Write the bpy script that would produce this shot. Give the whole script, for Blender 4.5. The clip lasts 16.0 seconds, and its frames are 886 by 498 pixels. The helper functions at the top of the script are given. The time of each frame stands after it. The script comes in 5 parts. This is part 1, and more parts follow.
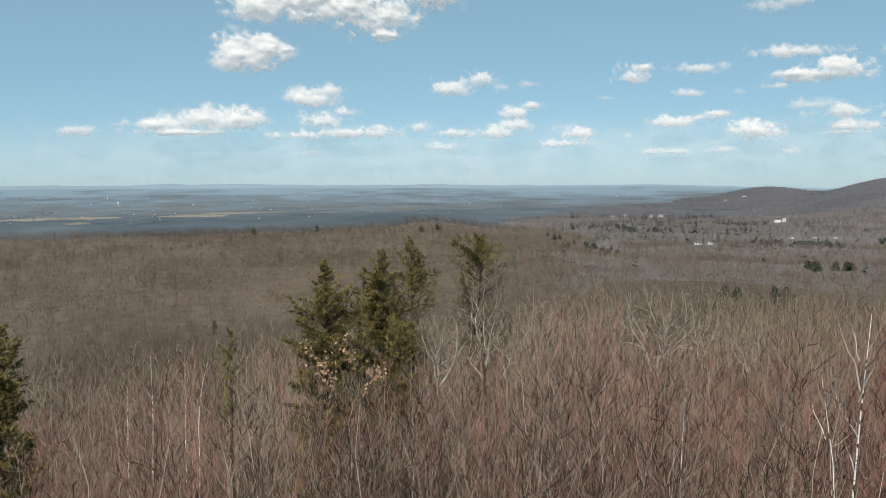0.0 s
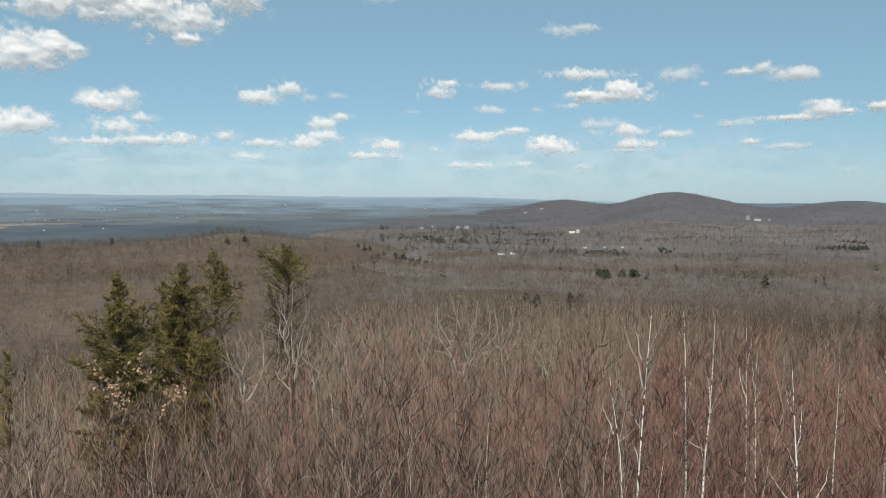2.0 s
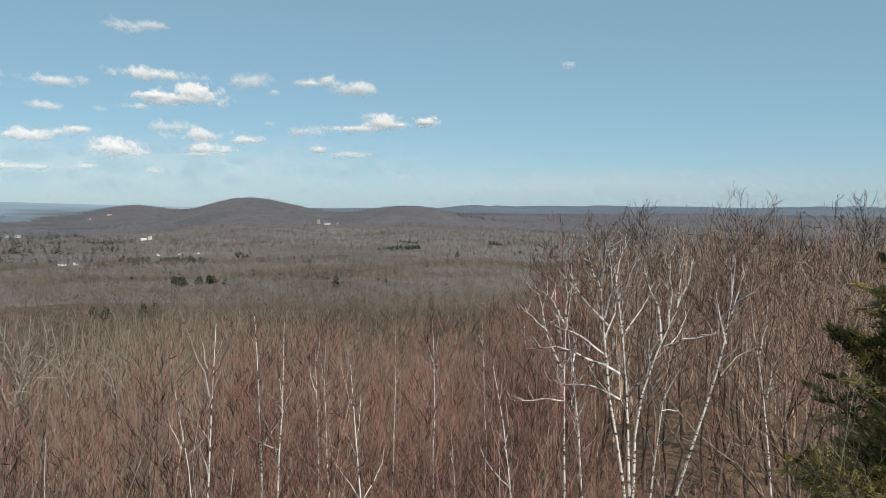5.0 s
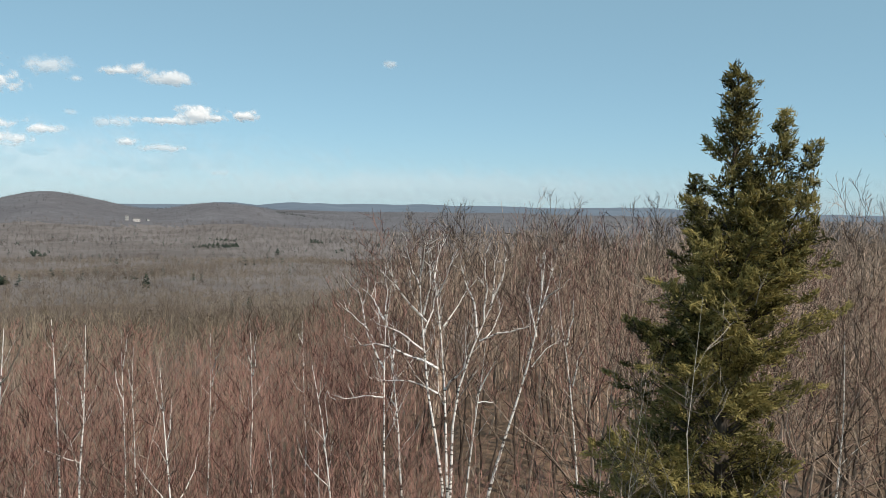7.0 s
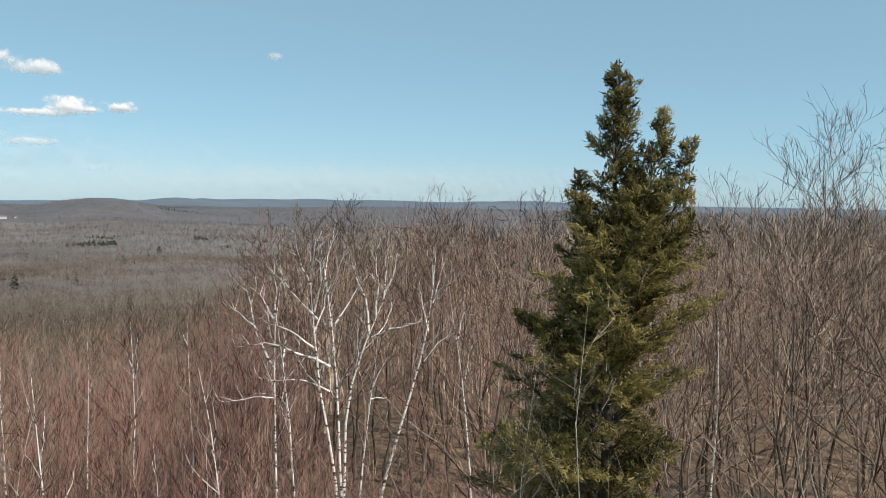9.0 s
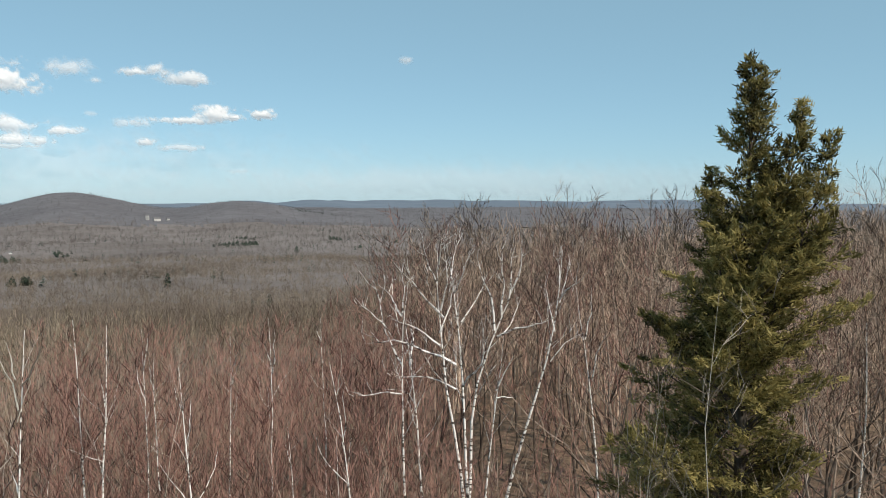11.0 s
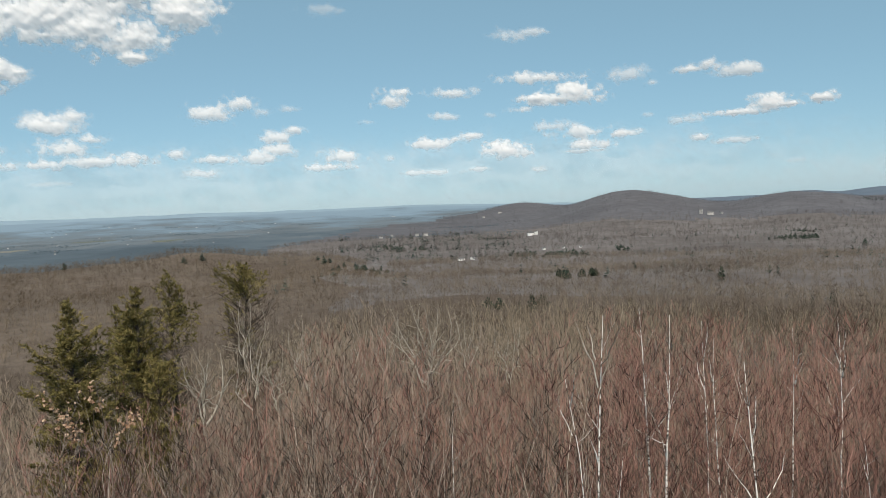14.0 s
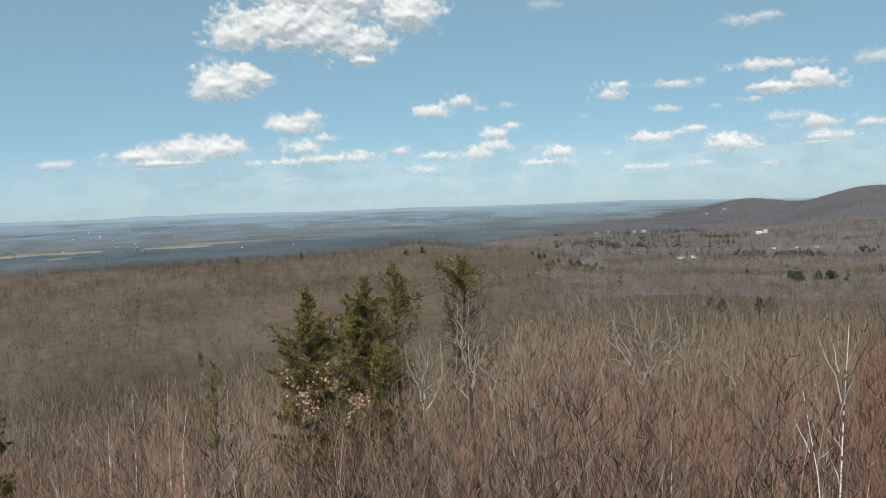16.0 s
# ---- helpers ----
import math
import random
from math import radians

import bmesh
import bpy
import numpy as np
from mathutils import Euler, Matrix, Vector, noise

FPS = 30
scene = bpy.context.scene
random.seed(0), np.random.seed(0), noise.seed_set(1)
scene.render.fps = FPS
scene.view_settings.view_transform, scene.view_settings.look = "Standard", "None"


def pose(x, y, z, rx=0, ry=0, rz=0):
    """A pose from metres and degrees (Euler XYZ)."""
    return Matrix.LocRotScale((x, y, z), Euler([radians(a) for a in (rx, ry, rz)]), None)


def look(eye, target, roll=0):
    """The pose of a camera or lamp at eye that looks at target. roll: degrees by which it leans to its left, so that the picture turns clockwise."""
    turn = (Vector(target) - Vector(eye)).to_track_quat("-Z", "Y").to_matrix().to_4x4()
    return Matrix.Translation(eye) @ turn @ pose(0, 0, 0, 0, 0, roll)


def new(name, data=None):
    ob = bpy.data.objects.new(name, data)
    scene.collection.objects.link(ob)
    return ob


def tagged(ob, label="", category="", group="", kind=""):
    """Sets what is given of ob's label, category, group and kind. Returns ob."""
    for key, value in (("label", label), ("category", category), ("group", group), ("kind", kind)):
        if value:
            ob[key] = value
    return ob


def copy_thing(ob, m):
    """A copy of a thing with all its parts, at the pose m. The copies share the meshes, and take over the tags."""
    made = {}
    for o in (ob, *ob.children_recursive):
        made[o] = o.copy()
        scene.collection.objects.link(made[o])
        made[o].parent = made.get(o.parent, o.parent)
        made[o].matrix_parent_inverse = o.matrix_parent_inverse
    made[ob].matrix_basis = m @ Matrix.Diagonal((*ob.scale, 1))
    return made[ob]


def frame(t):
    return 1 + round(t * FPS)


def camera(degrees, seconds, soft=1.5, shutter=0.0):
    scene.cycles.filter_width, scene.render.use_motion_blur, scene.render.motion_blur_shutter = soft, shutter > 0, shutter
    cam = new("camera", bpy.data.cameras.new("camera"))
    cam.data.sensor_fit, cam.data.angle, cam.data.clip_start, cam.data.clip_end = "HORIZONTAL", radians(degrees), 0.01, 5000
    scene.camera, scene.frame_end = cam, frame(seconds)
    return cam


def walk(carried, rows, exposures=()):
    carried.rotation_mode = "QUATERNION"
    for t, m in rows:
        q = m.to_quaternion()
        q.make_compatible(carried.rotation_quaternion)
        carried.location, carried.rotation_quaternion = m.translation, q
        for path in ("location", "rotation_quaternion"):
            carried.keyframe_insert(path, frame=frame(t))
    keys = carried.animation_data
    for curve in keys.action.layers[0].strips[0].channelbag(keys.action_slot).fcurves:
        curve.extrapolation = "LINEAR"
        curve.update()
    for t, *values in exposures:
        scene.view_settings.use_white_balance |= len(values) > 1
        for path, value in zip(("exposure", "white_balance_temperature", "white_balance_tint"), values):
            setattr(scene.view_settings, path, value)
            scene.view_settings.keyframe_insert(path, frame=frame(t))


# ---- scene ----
# A lookout over leafless spring woods. z = 0 is the ground under the lookout, the eye stands 13 m above it.
cam = camera(58.0, 16.0, soft=0.5)
PATH = [
    (0, pose(0.000, 0.000, 13.001, 85.25, 0.48, 0.00)),
    (0.5, pose(0.018, 0.016, 12.995, 85.53, 0.49, -0.74)),
    (1, pose(0.029, 0.055, 13.001, 85.82, 0.04, -3.88)),
    (1.5, pose(0.036, 0.104, 12.986, 85.90, -0.33, -9.45)),
    (2, pose(0.092, 0.115, 12.969, 86.02, -0.03, -13.53)),
    (2.5, pose(0.146, 0.089, 12.969, 86.39, -0.94, -17.95)),
    (3, pose(0.135, 0.084, 12.976, 86.40, -1.02, -24.31)),
    (3.5, pose(0.157, 0.124, 12.966, 86.54, -1.24, -30.17)),
    (4, pose(0.216, 0.125, 12.961, 86.80, -0.72, -36.11)),
    (4.2, pose(0.253, 0.105, 12.989, 86.75, -0.44, -37.85)),
    (6.3, pose(0.289, 0.044, 12.995, 86.42, -0.86, -51.53)),
    (6.5, pose(0.304, 0.042, 12.990, 86.48, -0.89, -53.09)),
    (7, pose(0.304, 0.035, 12.983, 86.42, -0.93, -55.95)),
    (7.5, pose(0.302, 0.048, 12.989, 86.47, -0.68, -58.59)),
    (8, pose(0.334, 0.092, 13.030, 86.35, -0.52, -61.72)),
    (8.2, pose(0.342, 0.093, 13.016, 86.46, -0.71, -62.98)),
    (10.3, pose(0.348, 0.059, 13.018, 86.00, -0.63, -64.11)),
    (10.5, pose(0.347, 0.065, 13.022, 85.98, -0.49, -63.46)),
    (11, pose(0.339, -0.009, 13.006, 86.06, -0.02, -54.68)),
    (11.5, pose(0.343, -0.019, 12.997, 86.10, 0.22, -48.62)),
    (12, pose(0.310, 0.059, 12.996, 86.09, 0.87, -41.90)),
    (12.5, pose(0.273, 0.117, 12.989, 86.05, 1.28, -35.64)),
    (13, pose(0.272, 0.108, 12.980, 86.25, 2.08, -26.78)),
    (13.5, pose(0.281, 0.163, 12.966, 86.32, 2.48, -20.82)),
    (14, pose(0.261, 0.151, 12.982, 86.50, 2.67, -16.56)),
    (14.5, pose(0.248, 0.164, 12.994, 86.65, 2.22, -11.77)),
    (15, pose(0.203, 0.159, 13.000, 86.62, 2.28, -8.16)),
    (15.5, pose(0.180, 0.132, 13.009, 86.77, 2.28, -4.81)),
    (16, pose(0.145, 0.107, 13.023, 86.82, 2.42, -1.21)),
]
walk(cam, PATH, ((0.0, 0.2), (2.0, 0.14), (4.0, 0.12), (6.5, 0.3), (8.0, 0.4), (10.5, 0.4), (12.0, 0.22), (14.0, 0.16), (16.0, 0.16)))

# ---------------------------------------------------------------- world and sun
EYE = 13.0
SUN_EL, SUN_AZ = 46.0, 190.0      # degrees; azimuth clockwise from +y
world = bpy.data.worlds.new("sky")
scene.world = world
world.use_nodes = True
wn, wl = world.node_tree.nodes, world.node_tree.links
sky = wn.new("ShaderNodeTexSky")
sky.sky_type = "NISHITA"
sky.sun_disc = False
sky.sun_elevation = radians(SUN_EL)
sky.sun_rotation = radians(SUN_AZ)
sky.altitude = 300
sky.air_density, sky.dust_density, sky.ozone_density = 0.7, 0.2, 6.0
tint = wn.new("ShaderNodeHueSaturation")
tint.inputs["Hue"].default_value, tint.inputs["Saturation"].default_value, tint.inputs["Value"].default_value = 0.474, 0.88, 0.99
wl.new(sky.outputs[0], tint.inputs["Color"])
veil = wn.new("ShaderNodeMixRGB")
veil.inputs[0].default_value, veil.inputs[2].default_value = 0.5, (3.1, 5.1, 6.2, 1)      # thin even haze over the whole sky
wl.new(tint.outputs[0], veil.inputs[1])
wl.new(veil.outputs[0], wn["Background"].inputs[0])
wn["Background"].inputs[1].default_value = 0.088
sun_way = Vector((math.sin(radians(SUN_AZ)) * math.cos(radians(SUN_EL)), math.cos(radians(SUN_AZ)) * math.cos(radians(SUN_EL)), math.sin(radians(SUN_EL))))
sun = new("sun", bpy.data.lights.new("sun", "SUN"))
sun.data.energy, sun.data.angle, sun.data.color = 4.05, radians(0.53), (1.0, 0.885, 0.765)
sun.matrix_world = look(sun_way * 300, (0, 0, 0))

# ---------------------------------------------------------------- small helpers


def spot(az, r):
    """x, y at the bearing az (degrees, to the left of +y) and r metres away."""
    a = radians(az)
    return -math.sin(a) * r, math.cos(a) * r


def lattice(ix, iy, seed):
    h = np.sin(ix * 127.1 + iy * 311.7 + seed * 74.7) * 43758.5453
    return h - np.floor(h)


def value_noise(x, y, seed):
    x, y = np.asarray(x, float), np.asarray(y, float)
    ix, iy = np.floor(x), np.floor(y)
    fx, fy = x - ix, y - iy
    fx, fy = fx * fx * (3 - 2 * fx), fy * fy * (3 - 2 * fy)
    a, b = lattice(ix, iy, seed), lattice(ix + 1, iy, seed)
    c, d = lattice(ix, iy + 1, seed), lattice(ix + 1, iy + 1, seed)
    return (a * (1 - fx) + b * fx) * (1 - fy) + (c * (1 - fx) + d * fx) * fy


def fbm(x, y, octaves, seed):
    total, amp = 0.0, 0.5
    for i in range(octaves):
        total = total + amp * (value_noise(x, y, seed + i) - 0.5)
        x, y, amp = x * 2.03, y * 2.03, amp * 0.5
    return total


class Geo:
    """Triangles gathered into one mesh, with a tone for each vertex."""

    def __init__(self):
        self.v, self.f, self.t, self.n = [], [], [], 0

    def add(self, v, f, tone=0.5):
        v = np.asarray(v, float)
        self.v.append(v)
        self.f.append(np.asarray(f, int) + self.n)
        self.t.append(np.broadcast_to(np.asarray(tone, float), (len(v),)))
        self.n += len(v)
        return self

    def arrays(self):
        if not self.v:
            return np.zeros((0, 3)), np.zeros((0, 3), int), np.zeros(0)
        return np.concatenate(self.v), np.concatenate(self.f), np.concatenate(self.t)


def mesh_of(name, geo, material, smooth=False):
    v, f, tone = geo.arrays() if isinstance(geo, Geo) else geo
    me = bpy.data.meshes.new(name)
    me.vertices.add(len(v))
    me.vertices.foreach_set("co", v.astype(np.float32).ravel())
    me.loops.add(len(f) * 3)
    me.loops.foreach_set("vertex_index", f.astype(np.int32).ravel())
    me.polygons.add(len(f))
    me.polygons.foreach_set("loop_start", np.arange(0, len(f) * 3, 3, dtype=np.int32))
    me.polygons.foreach_set("use_smooth", np.full(len(f), smooth))
    me.attributes.new("tone", "FLOAT", "POINT").data.foreach_set("value", np.asarray(tone, np.float32))
    me.update(calc_edges=True)
    me.materials.append(material)
    return me


def part(name, geo, material, parent, label="", smooth=False):
    ob = new(name, mesh_of(name, geo, material, smooth))
    ob.parent = parent
    return tagged(ob, label)


def thing(name, label, category, group="", kind=""):
    ob = new(name)
    ob.empty_display_size = 0.3
    return tagged(ob, label, category, group, kind)


def box(geo, x0, x1, y0, y1, z0, z1):
    v = [(x, y, z) for x in (x0, x1) for y in (y0, y1) for z in (z0, z1)]
    q = [(0, 1, 3, 2), (4, 6, 7, 5), (0, 4, 5, 1), (2, 3, 7, 6), (0, 2, 6, 4), (1, 5, 7, 3)]
    return geo.add(v, [t for a, b, c, d in q for t in ((a, b, c), (a, c, d))])


def tube(geo, p, r, sides=4, tone=0.5):
    """A tapered tube along the points p with the radii r; the last ring closes to a point when its radius is 0."""
    p, r = np.asarray(p, float), np.asarray(r, float)
    k = len(p)
    t = np.gradient(p, axis=0)
    t /= np.linalg.norm(t, axis=1)[:, None] + 1e-9
    ref = np.array([1.0, 0.3, 0.0]) if abs(t[0, 2]) > 0.8 else np.array([0.0, 0.0, 1.0])
    u = np.cross(t, ref)
    u /= np.linalg.norm(u, axis=1)[:, None] + 1e-9
    w = np.cross(t, u)
    a = np.arange(sides) * 2 * np.pi / sides
    ring = u[:, None] * np.cos(a)[None, :, None] + w[:, None] * np.sin(a)[None, :, None]
    v = p[:, None] + ring * r[:, None, None]
    f = []
    point = r[-1] <= 0
    for i in range(k - 1 - point):
        for j in range(sides):
            q, s = i * sides + j, i * sides + (j + 1) % sides
            f += [(q, s, s + sides), (q, s + sides, q + sides)]
    v = v.reshape(-1, 3)
    if point:
        v = np.vstack([v[: (k - 1) * sides], p[-1:]])
        b = (k - 2) * sides
        f += [(b + j, b + (j + 1) % sides, len(v) - 1) for j in range(sides)]
    return geo.add(v, f, tone)


def unit(v):
    v = np.asarray(v, float)
    return v / (np.linalg.norm(v) + 1e-9)


def curve(rng, start, way, length, k, up=0.25, wild=0.12):
    """Points of a branch that starts along way and bends upwards."""
    pts, d = [np.asarray(start, float)], unit(way)
    for _ in range(k - 1):
        d = unit(d + np.array([0, 0, up]) + rng.normal(0, wild, 3))
        pts.append(pts[-1] + d * length / (k - 1))
    return np.array(pts)


# ---------------------------------------------------------------- materials


def material(name, colours, scale=4.0, rough=0.85, bump=0.25, stretch=(1, 1, 1), coarse=0.15, tone=0.0, rand=0.0, spec=0.2, metal=0.0, thin=0.0):
    """Colours from dark to light over a fine and a coarse noise; tone and rand vary it by vertex and by object."""
    m = bpy.data.materials.new(name)
    m.use_nodes = True
    n, l = m.node_tree.nodes, m.node_tree.links
    b = n["Principled BSDF"]
    b.inputs["Roughness"].default_value = rough
    b.inputs["Specular IOR Level"].default_value = spec
    b.inputs["Metallic"].default_value = metal
    co = n.new("ShaderNodeTexCoord")
    mp = n.new("ShaderNodeMapping")
    mp.inputs["Scale"].default_value = stretch
    l.new(co.outputs["Object"], mp.inputs[0])
    fine, wide = n.new("ShaderNodeTexNoise"), n.new("ShaderNodeTexNoise")
    for node, s in ((fine, scale), (wide, scale * coarse)):
        node.inputs["Scale"].default_value = s
        node.inputs["Detail"].default_value = 6
        node.inputs["Roughness"].default_value = 0.62
        l.new(mp.outputs[0], node.inputs["Vector"])
    add = n.new("ShaderNodeMath")
    add.operation = "ADD"
    l.new(fine.outputs[0], add.inputs[0])
    l.new(wide.outputs[0], add.inputs[1])
    last = add.outputs[0]

    def plus(socket, amount):
        s = n.new("ShaderNodeMath")
        s.operation = "MULTIPLY_ADD"
        l.new(socket, s.inputs[0])
        s.inputs[1].default_value = amount
        l.new(last, s.inputs[2])
        o = n.new("ShaderNodeMath")
        o.operation = "SUBTRACT"
        l.new(s.outputs[0], o.inputs[0])
        o.inputs[1].default_value = amount * 0.5
        return o.outputs[0]

    if tone:
        at = n.new("ShaderNodeAttribute")
        at.attribute_name = "tone"
        last = plus(at.outputs["Fac"], tone)
    if rand:
        last = plus(n.new("ShaderNodeObjectInfo").outputs["Random"], rand)
    half = n.new("ShaderNodeMath")
    half.operation = "MULTIPLY"
    l.new(last, half.inputs[0])
    half.inputs[1].default_value = 0.5
    ramp = n.new("ShaderNodeValToRGB")
    while len(ramp.color_ramp.elements) < len(colours):
        ramp.color_ramp.elements.new(0.5)
    for i, (e, c) in enumerate(zip(ramp.color_ramp.elements, colours)):
        e.position = 0.3 + 0.4 * i / (len(colours) - 1)
        e.color = (*c, 1)
    l.new(half.outputs[0], ramp.inputs[0])
    l.new(ramp.outputs[0], b.inputs["Base Color"])
    if bump:
        bp = n.new("ShaderNodeBump")
        bp.inputs["Strength"].default_value = bump
        bp.inputs["Distance"].default_value = 0.3 / scale
        l.new(fine.outputs[0], bp.inputs["Height"])
        l.new(bp.outputs[0], b.inputs["Normal"])
    if thin:
        tr, mix = n.new("ShaderNodeBsdfTranslucent"), n.new("ShaderNodeMixShader")
        l.new(ramp.outputs[0], tr.inputs[0])
        mix.inputs[0].default_value = thin
        l.new(b.outputs[0], mix.inputs[1])
        l.new(tr.outputs[0], mix.inputs[2])
        l.new(mix.outputs[0], n["Material Output"].inputs[0])
    return m


def birch_bark():
    m = material("birch_bark", ((0.55, 0.53, 0.49), (0.80, 0.78, 0.74), (0.86, 0.85, 0.82)), 5.0, 0.7, 0.15)
    n, l = m.node_tree.nodes, m.node_tree.links
    b = n["Principled BSDF"]
    base = b.inputs["Base Color"].links[0].from_socket
    co, mp, no, rp, mx = (n.new("ShaderNode" + k) for k in ("TexCoord", "Mapping", "TexNoise", "ValToRGB", "MixRGB"))
    mp.inputs["Scale"].default_value = (3.0, 3.0, 9.0)
    no.inputs["Scale"].default_value = 1.6
    no.inputs["Detail"].default_value = 5
    rp.color_ramp.elements[0].position, rp.color_ramp.elements[1].position = 0.53, 0.6
    mx.inputs[2].default_value = (0.07, 0.055, 0.045, 1)
    l.new(co.outputs["Object"], mp.inputs[0])
    l.new(mp.outputs[0], no.inputs["Vector"])
    l.new(no.outputs[0], rp.inputs[0])
    l.new(rp.outputs[0], mx.inputs[0])
    l.new(base, mx.inputs[1])
    l.new(mx.outputs[0], b.inputs["Base Color"])
    return m


def cloud_material():
    m = bpy.data.materials.new("glowing_cloud_vapour")
    m.use_nodes = True
    n, l = m.node_tree.nodes, m.node_tree.links
    b = n["Principled BSDF"]
    b.inputs["Base Color"].default_value = (0.86, 0.845, 0.82, 1)
    b.inputs["Roughness"].default_value = 1.0
    b.inputs["Specular IOR Level"].default_value = 0.0
    # weak glow stands in for sunlight scattered inside the cloud
    b.inputs["Emission Color"].default_value = (0.93, 0.96, 1.0, 1)
    b.inputs["Emission Strength"].default_value = 0.16
    tr, cl, m1, m2, at, rp = (n.new("ShaderNode" + k) for k in ("BsdfTranslucent", "BsdfTransparent", "MixShader", "MixShader", "Attribute", "MapRange"))
    tr.inputs[0].default_value = (0.90, 0.89, 0.89, 1)
    m1.inputs[0].default_value = 0.5
    at.attribute_name = "tone"
    rp.interpolation_type = "SMOOTHSTEP"
    rp.inputs["From Min"].default_value, rp.inputs["From Max"].default_value = 0.0, 1.25
    l.new(b.outputs[0], m1.inputs[1])
    l.new(tr.outputs[0], m1.inputs[2])
    l.new(at.outputs["Fac"], rp.inputs["Value"])
    l.new(rp.outputs[0], m2.inputs[0])
    l.new(cl.outputs[0], m2.inputs[1])
    l.new(m1.outputs[0], m2.inputs[2])
    l.new(m2.outputs[0], n["Material Output"].inputs[0])
    return m


M_LITTER = material("leaf_litter", ((0.0517, 0.0368, 0.0253), (0.1495, 0.1023, 0.0690), (0.3450, 0.2380, 0.1610)), 9.0, 0.95, 0.8)
M_FLOOR = material("woodland_floor", ((0.068, 0.051, 0.038), (0.122, 0.095, 0.073), (0.180, 0.145, 0.114)), 0.12, 0.95, 0.5, coarse=0.12)
# lowland: from dark to pale blue, the haze is painted into these colours
M_PLAIN = material("hazed_lowland", ((0.068, 0.090, 0.108), (0.094, 0.120, 0.140), (0.134, 0.154, 0.166), (0.146, 0.194, 0.232), (0.200, 0.275, 0.335)), 0.0045, 0.95, 0.0, coarse=0.3, tone=1.1)
M_BARK = material("grey_bark", ((0.060, 0.046, 0.036), (0.155, 0.120, 0.094), (0.36, 0.29, 0.235)), 7.0, 0.9, 0.5, stretch=(1, 1, 0.35), rand=0.8)
M_DARKBARK = material("dark_conifer_bark", ((0.03, 0.024, 0.018), (0.075, 0.06, 0.048), (0.13, 0.11, 0.09)), 7.0, 0.9, 0.4, stretch=(1, 1, 0.35))
M_TWIG = material("grey_brown_twigs", ((0.0145, 0.0095, 0.0070), (0.0612, 0.0436, 0.0326), (0.2940, 0.2365, 0.1886)), 2.0, 0.85, 0.0, tone=1.3, rand=0.4)
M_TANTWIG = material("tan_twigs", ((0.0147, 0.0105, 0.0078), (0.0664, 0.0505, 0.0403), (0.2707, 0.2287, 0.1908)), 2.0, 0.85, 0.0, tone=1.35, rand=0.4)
M_GROVETWIG = material("grove_twigs", ((0.043, 0.029, 0.021), (0.170, 0.119, 0.086), (0.494, 0.381, 0.291)), 2.0, 0.85, 0.0, tone=1.4, rand=0.5)
M_RED = material("red_brown_twigs", ((0.026, 0.0102, 0.0084), (0.122, 0.059, 0.049), (0.315, 0.185, 0.150)), 2.0, 0.85, 0.0, tone=1.2, rand=0.5)
M_STEM = material("sapling_bark", ((0.0589, 0.0442, 0.0336), (0.1661, 0.1327, 0.1053), (0.5358, 0.4700, 0.3976)), 5.0, 0.9, 0.3, stretch=(1, 1, 0.35), rand=1.0)
M_REDSTEM = material("red_sapling_bark", ((0.0770, 0.0476, 0.0386), (0.1750, 0.1148, 0.0925), (0.4060, 0.2870, 0.2318)), 5.0, 0.9, 0.3, stretch=(1, 1, 0.35), rand=0.7)
M_WOODS = material("bare_woods", ((0.071, 0.054, 0.038), (0.121, 0.095, 0.068), (0.207, 0.167, 0.124)), 0.05, 0.9, 0.0, tone=0.9, coarse=0.2)
M_SLOPE = material("slope_woods_bark", ((0.046, 0.036, 0.025), (0.110, 0.090, 0.064), (0.285, 0.240, 0.180)), 0.05, 0.9, 0.0, tone=1.0, coarse=0.2)
# range of tones narrowed in the colour, in place of haze
M_MIDWOODS = material("grey_bare_woods", ((0.091, 0.074, 0.058), (0.141, 0.115, 0.091), (0.218, 0.184, 0.149)), 0.05, 0.9, 0.0, tone=0.9, coarse=0.2)
# valley and hills: greyed and blued, with distance haze painted into the base colours
M_FARWOODS = material("hazed_valley_woods", ((0.102, 0.089, 0.083), (0.150, 0.134, 0.126), (0.199, 0.182, 0.173)), 0.02, 0.9, 0.0, tone=0.9, coarse=0.2)
M_HILLWOODS = material("hazed_hill_woods", ((0.083, 0.078, 0.083), (0.110, 0.104, 0.109), (0.139, 0.134, 0.138)), 0.02, 0.9, 0.0, tone=0.8, coarse=0.2)
M_VALLEY = material("hazed_valley_floor", ((0.093, 0.082, 0.076), (0.147, 0.130, 0.122), (0.206, 0.187, 0.178)), 0.03, 0.95, 0.2, coarse=0.1)
M_HILL = material("hazed_wooded_hill", ((0.078, 0.076, 0.083), (0.113, 0.109, 0.116), (0.152, 0.150, 0.159)), 0.03, 0.95, 0.2, coarse=0.1)
# horizon ridges: their blue is haze painted into the base colour
M_FARRIDGE = material("hazed_far_ridge", ((0.097, 0.126, 0.160), (0.118, 0.150, 0.189), (0.144, 0.179, 0.220)), 0.01, 0.95, 0.0)
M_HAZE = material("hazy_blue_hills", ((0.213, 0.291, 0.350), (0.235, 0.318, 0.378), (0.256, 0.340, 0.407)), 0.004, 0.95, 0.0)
M_PALE = material("lichened_bark", ((0.17, 0.15, 0.12), (0.37, 0.345, 0.29), (0.60, 0.57, 0.51)), 5.0, 0.9, 0.4)
M_BIRCH = birch_bark()
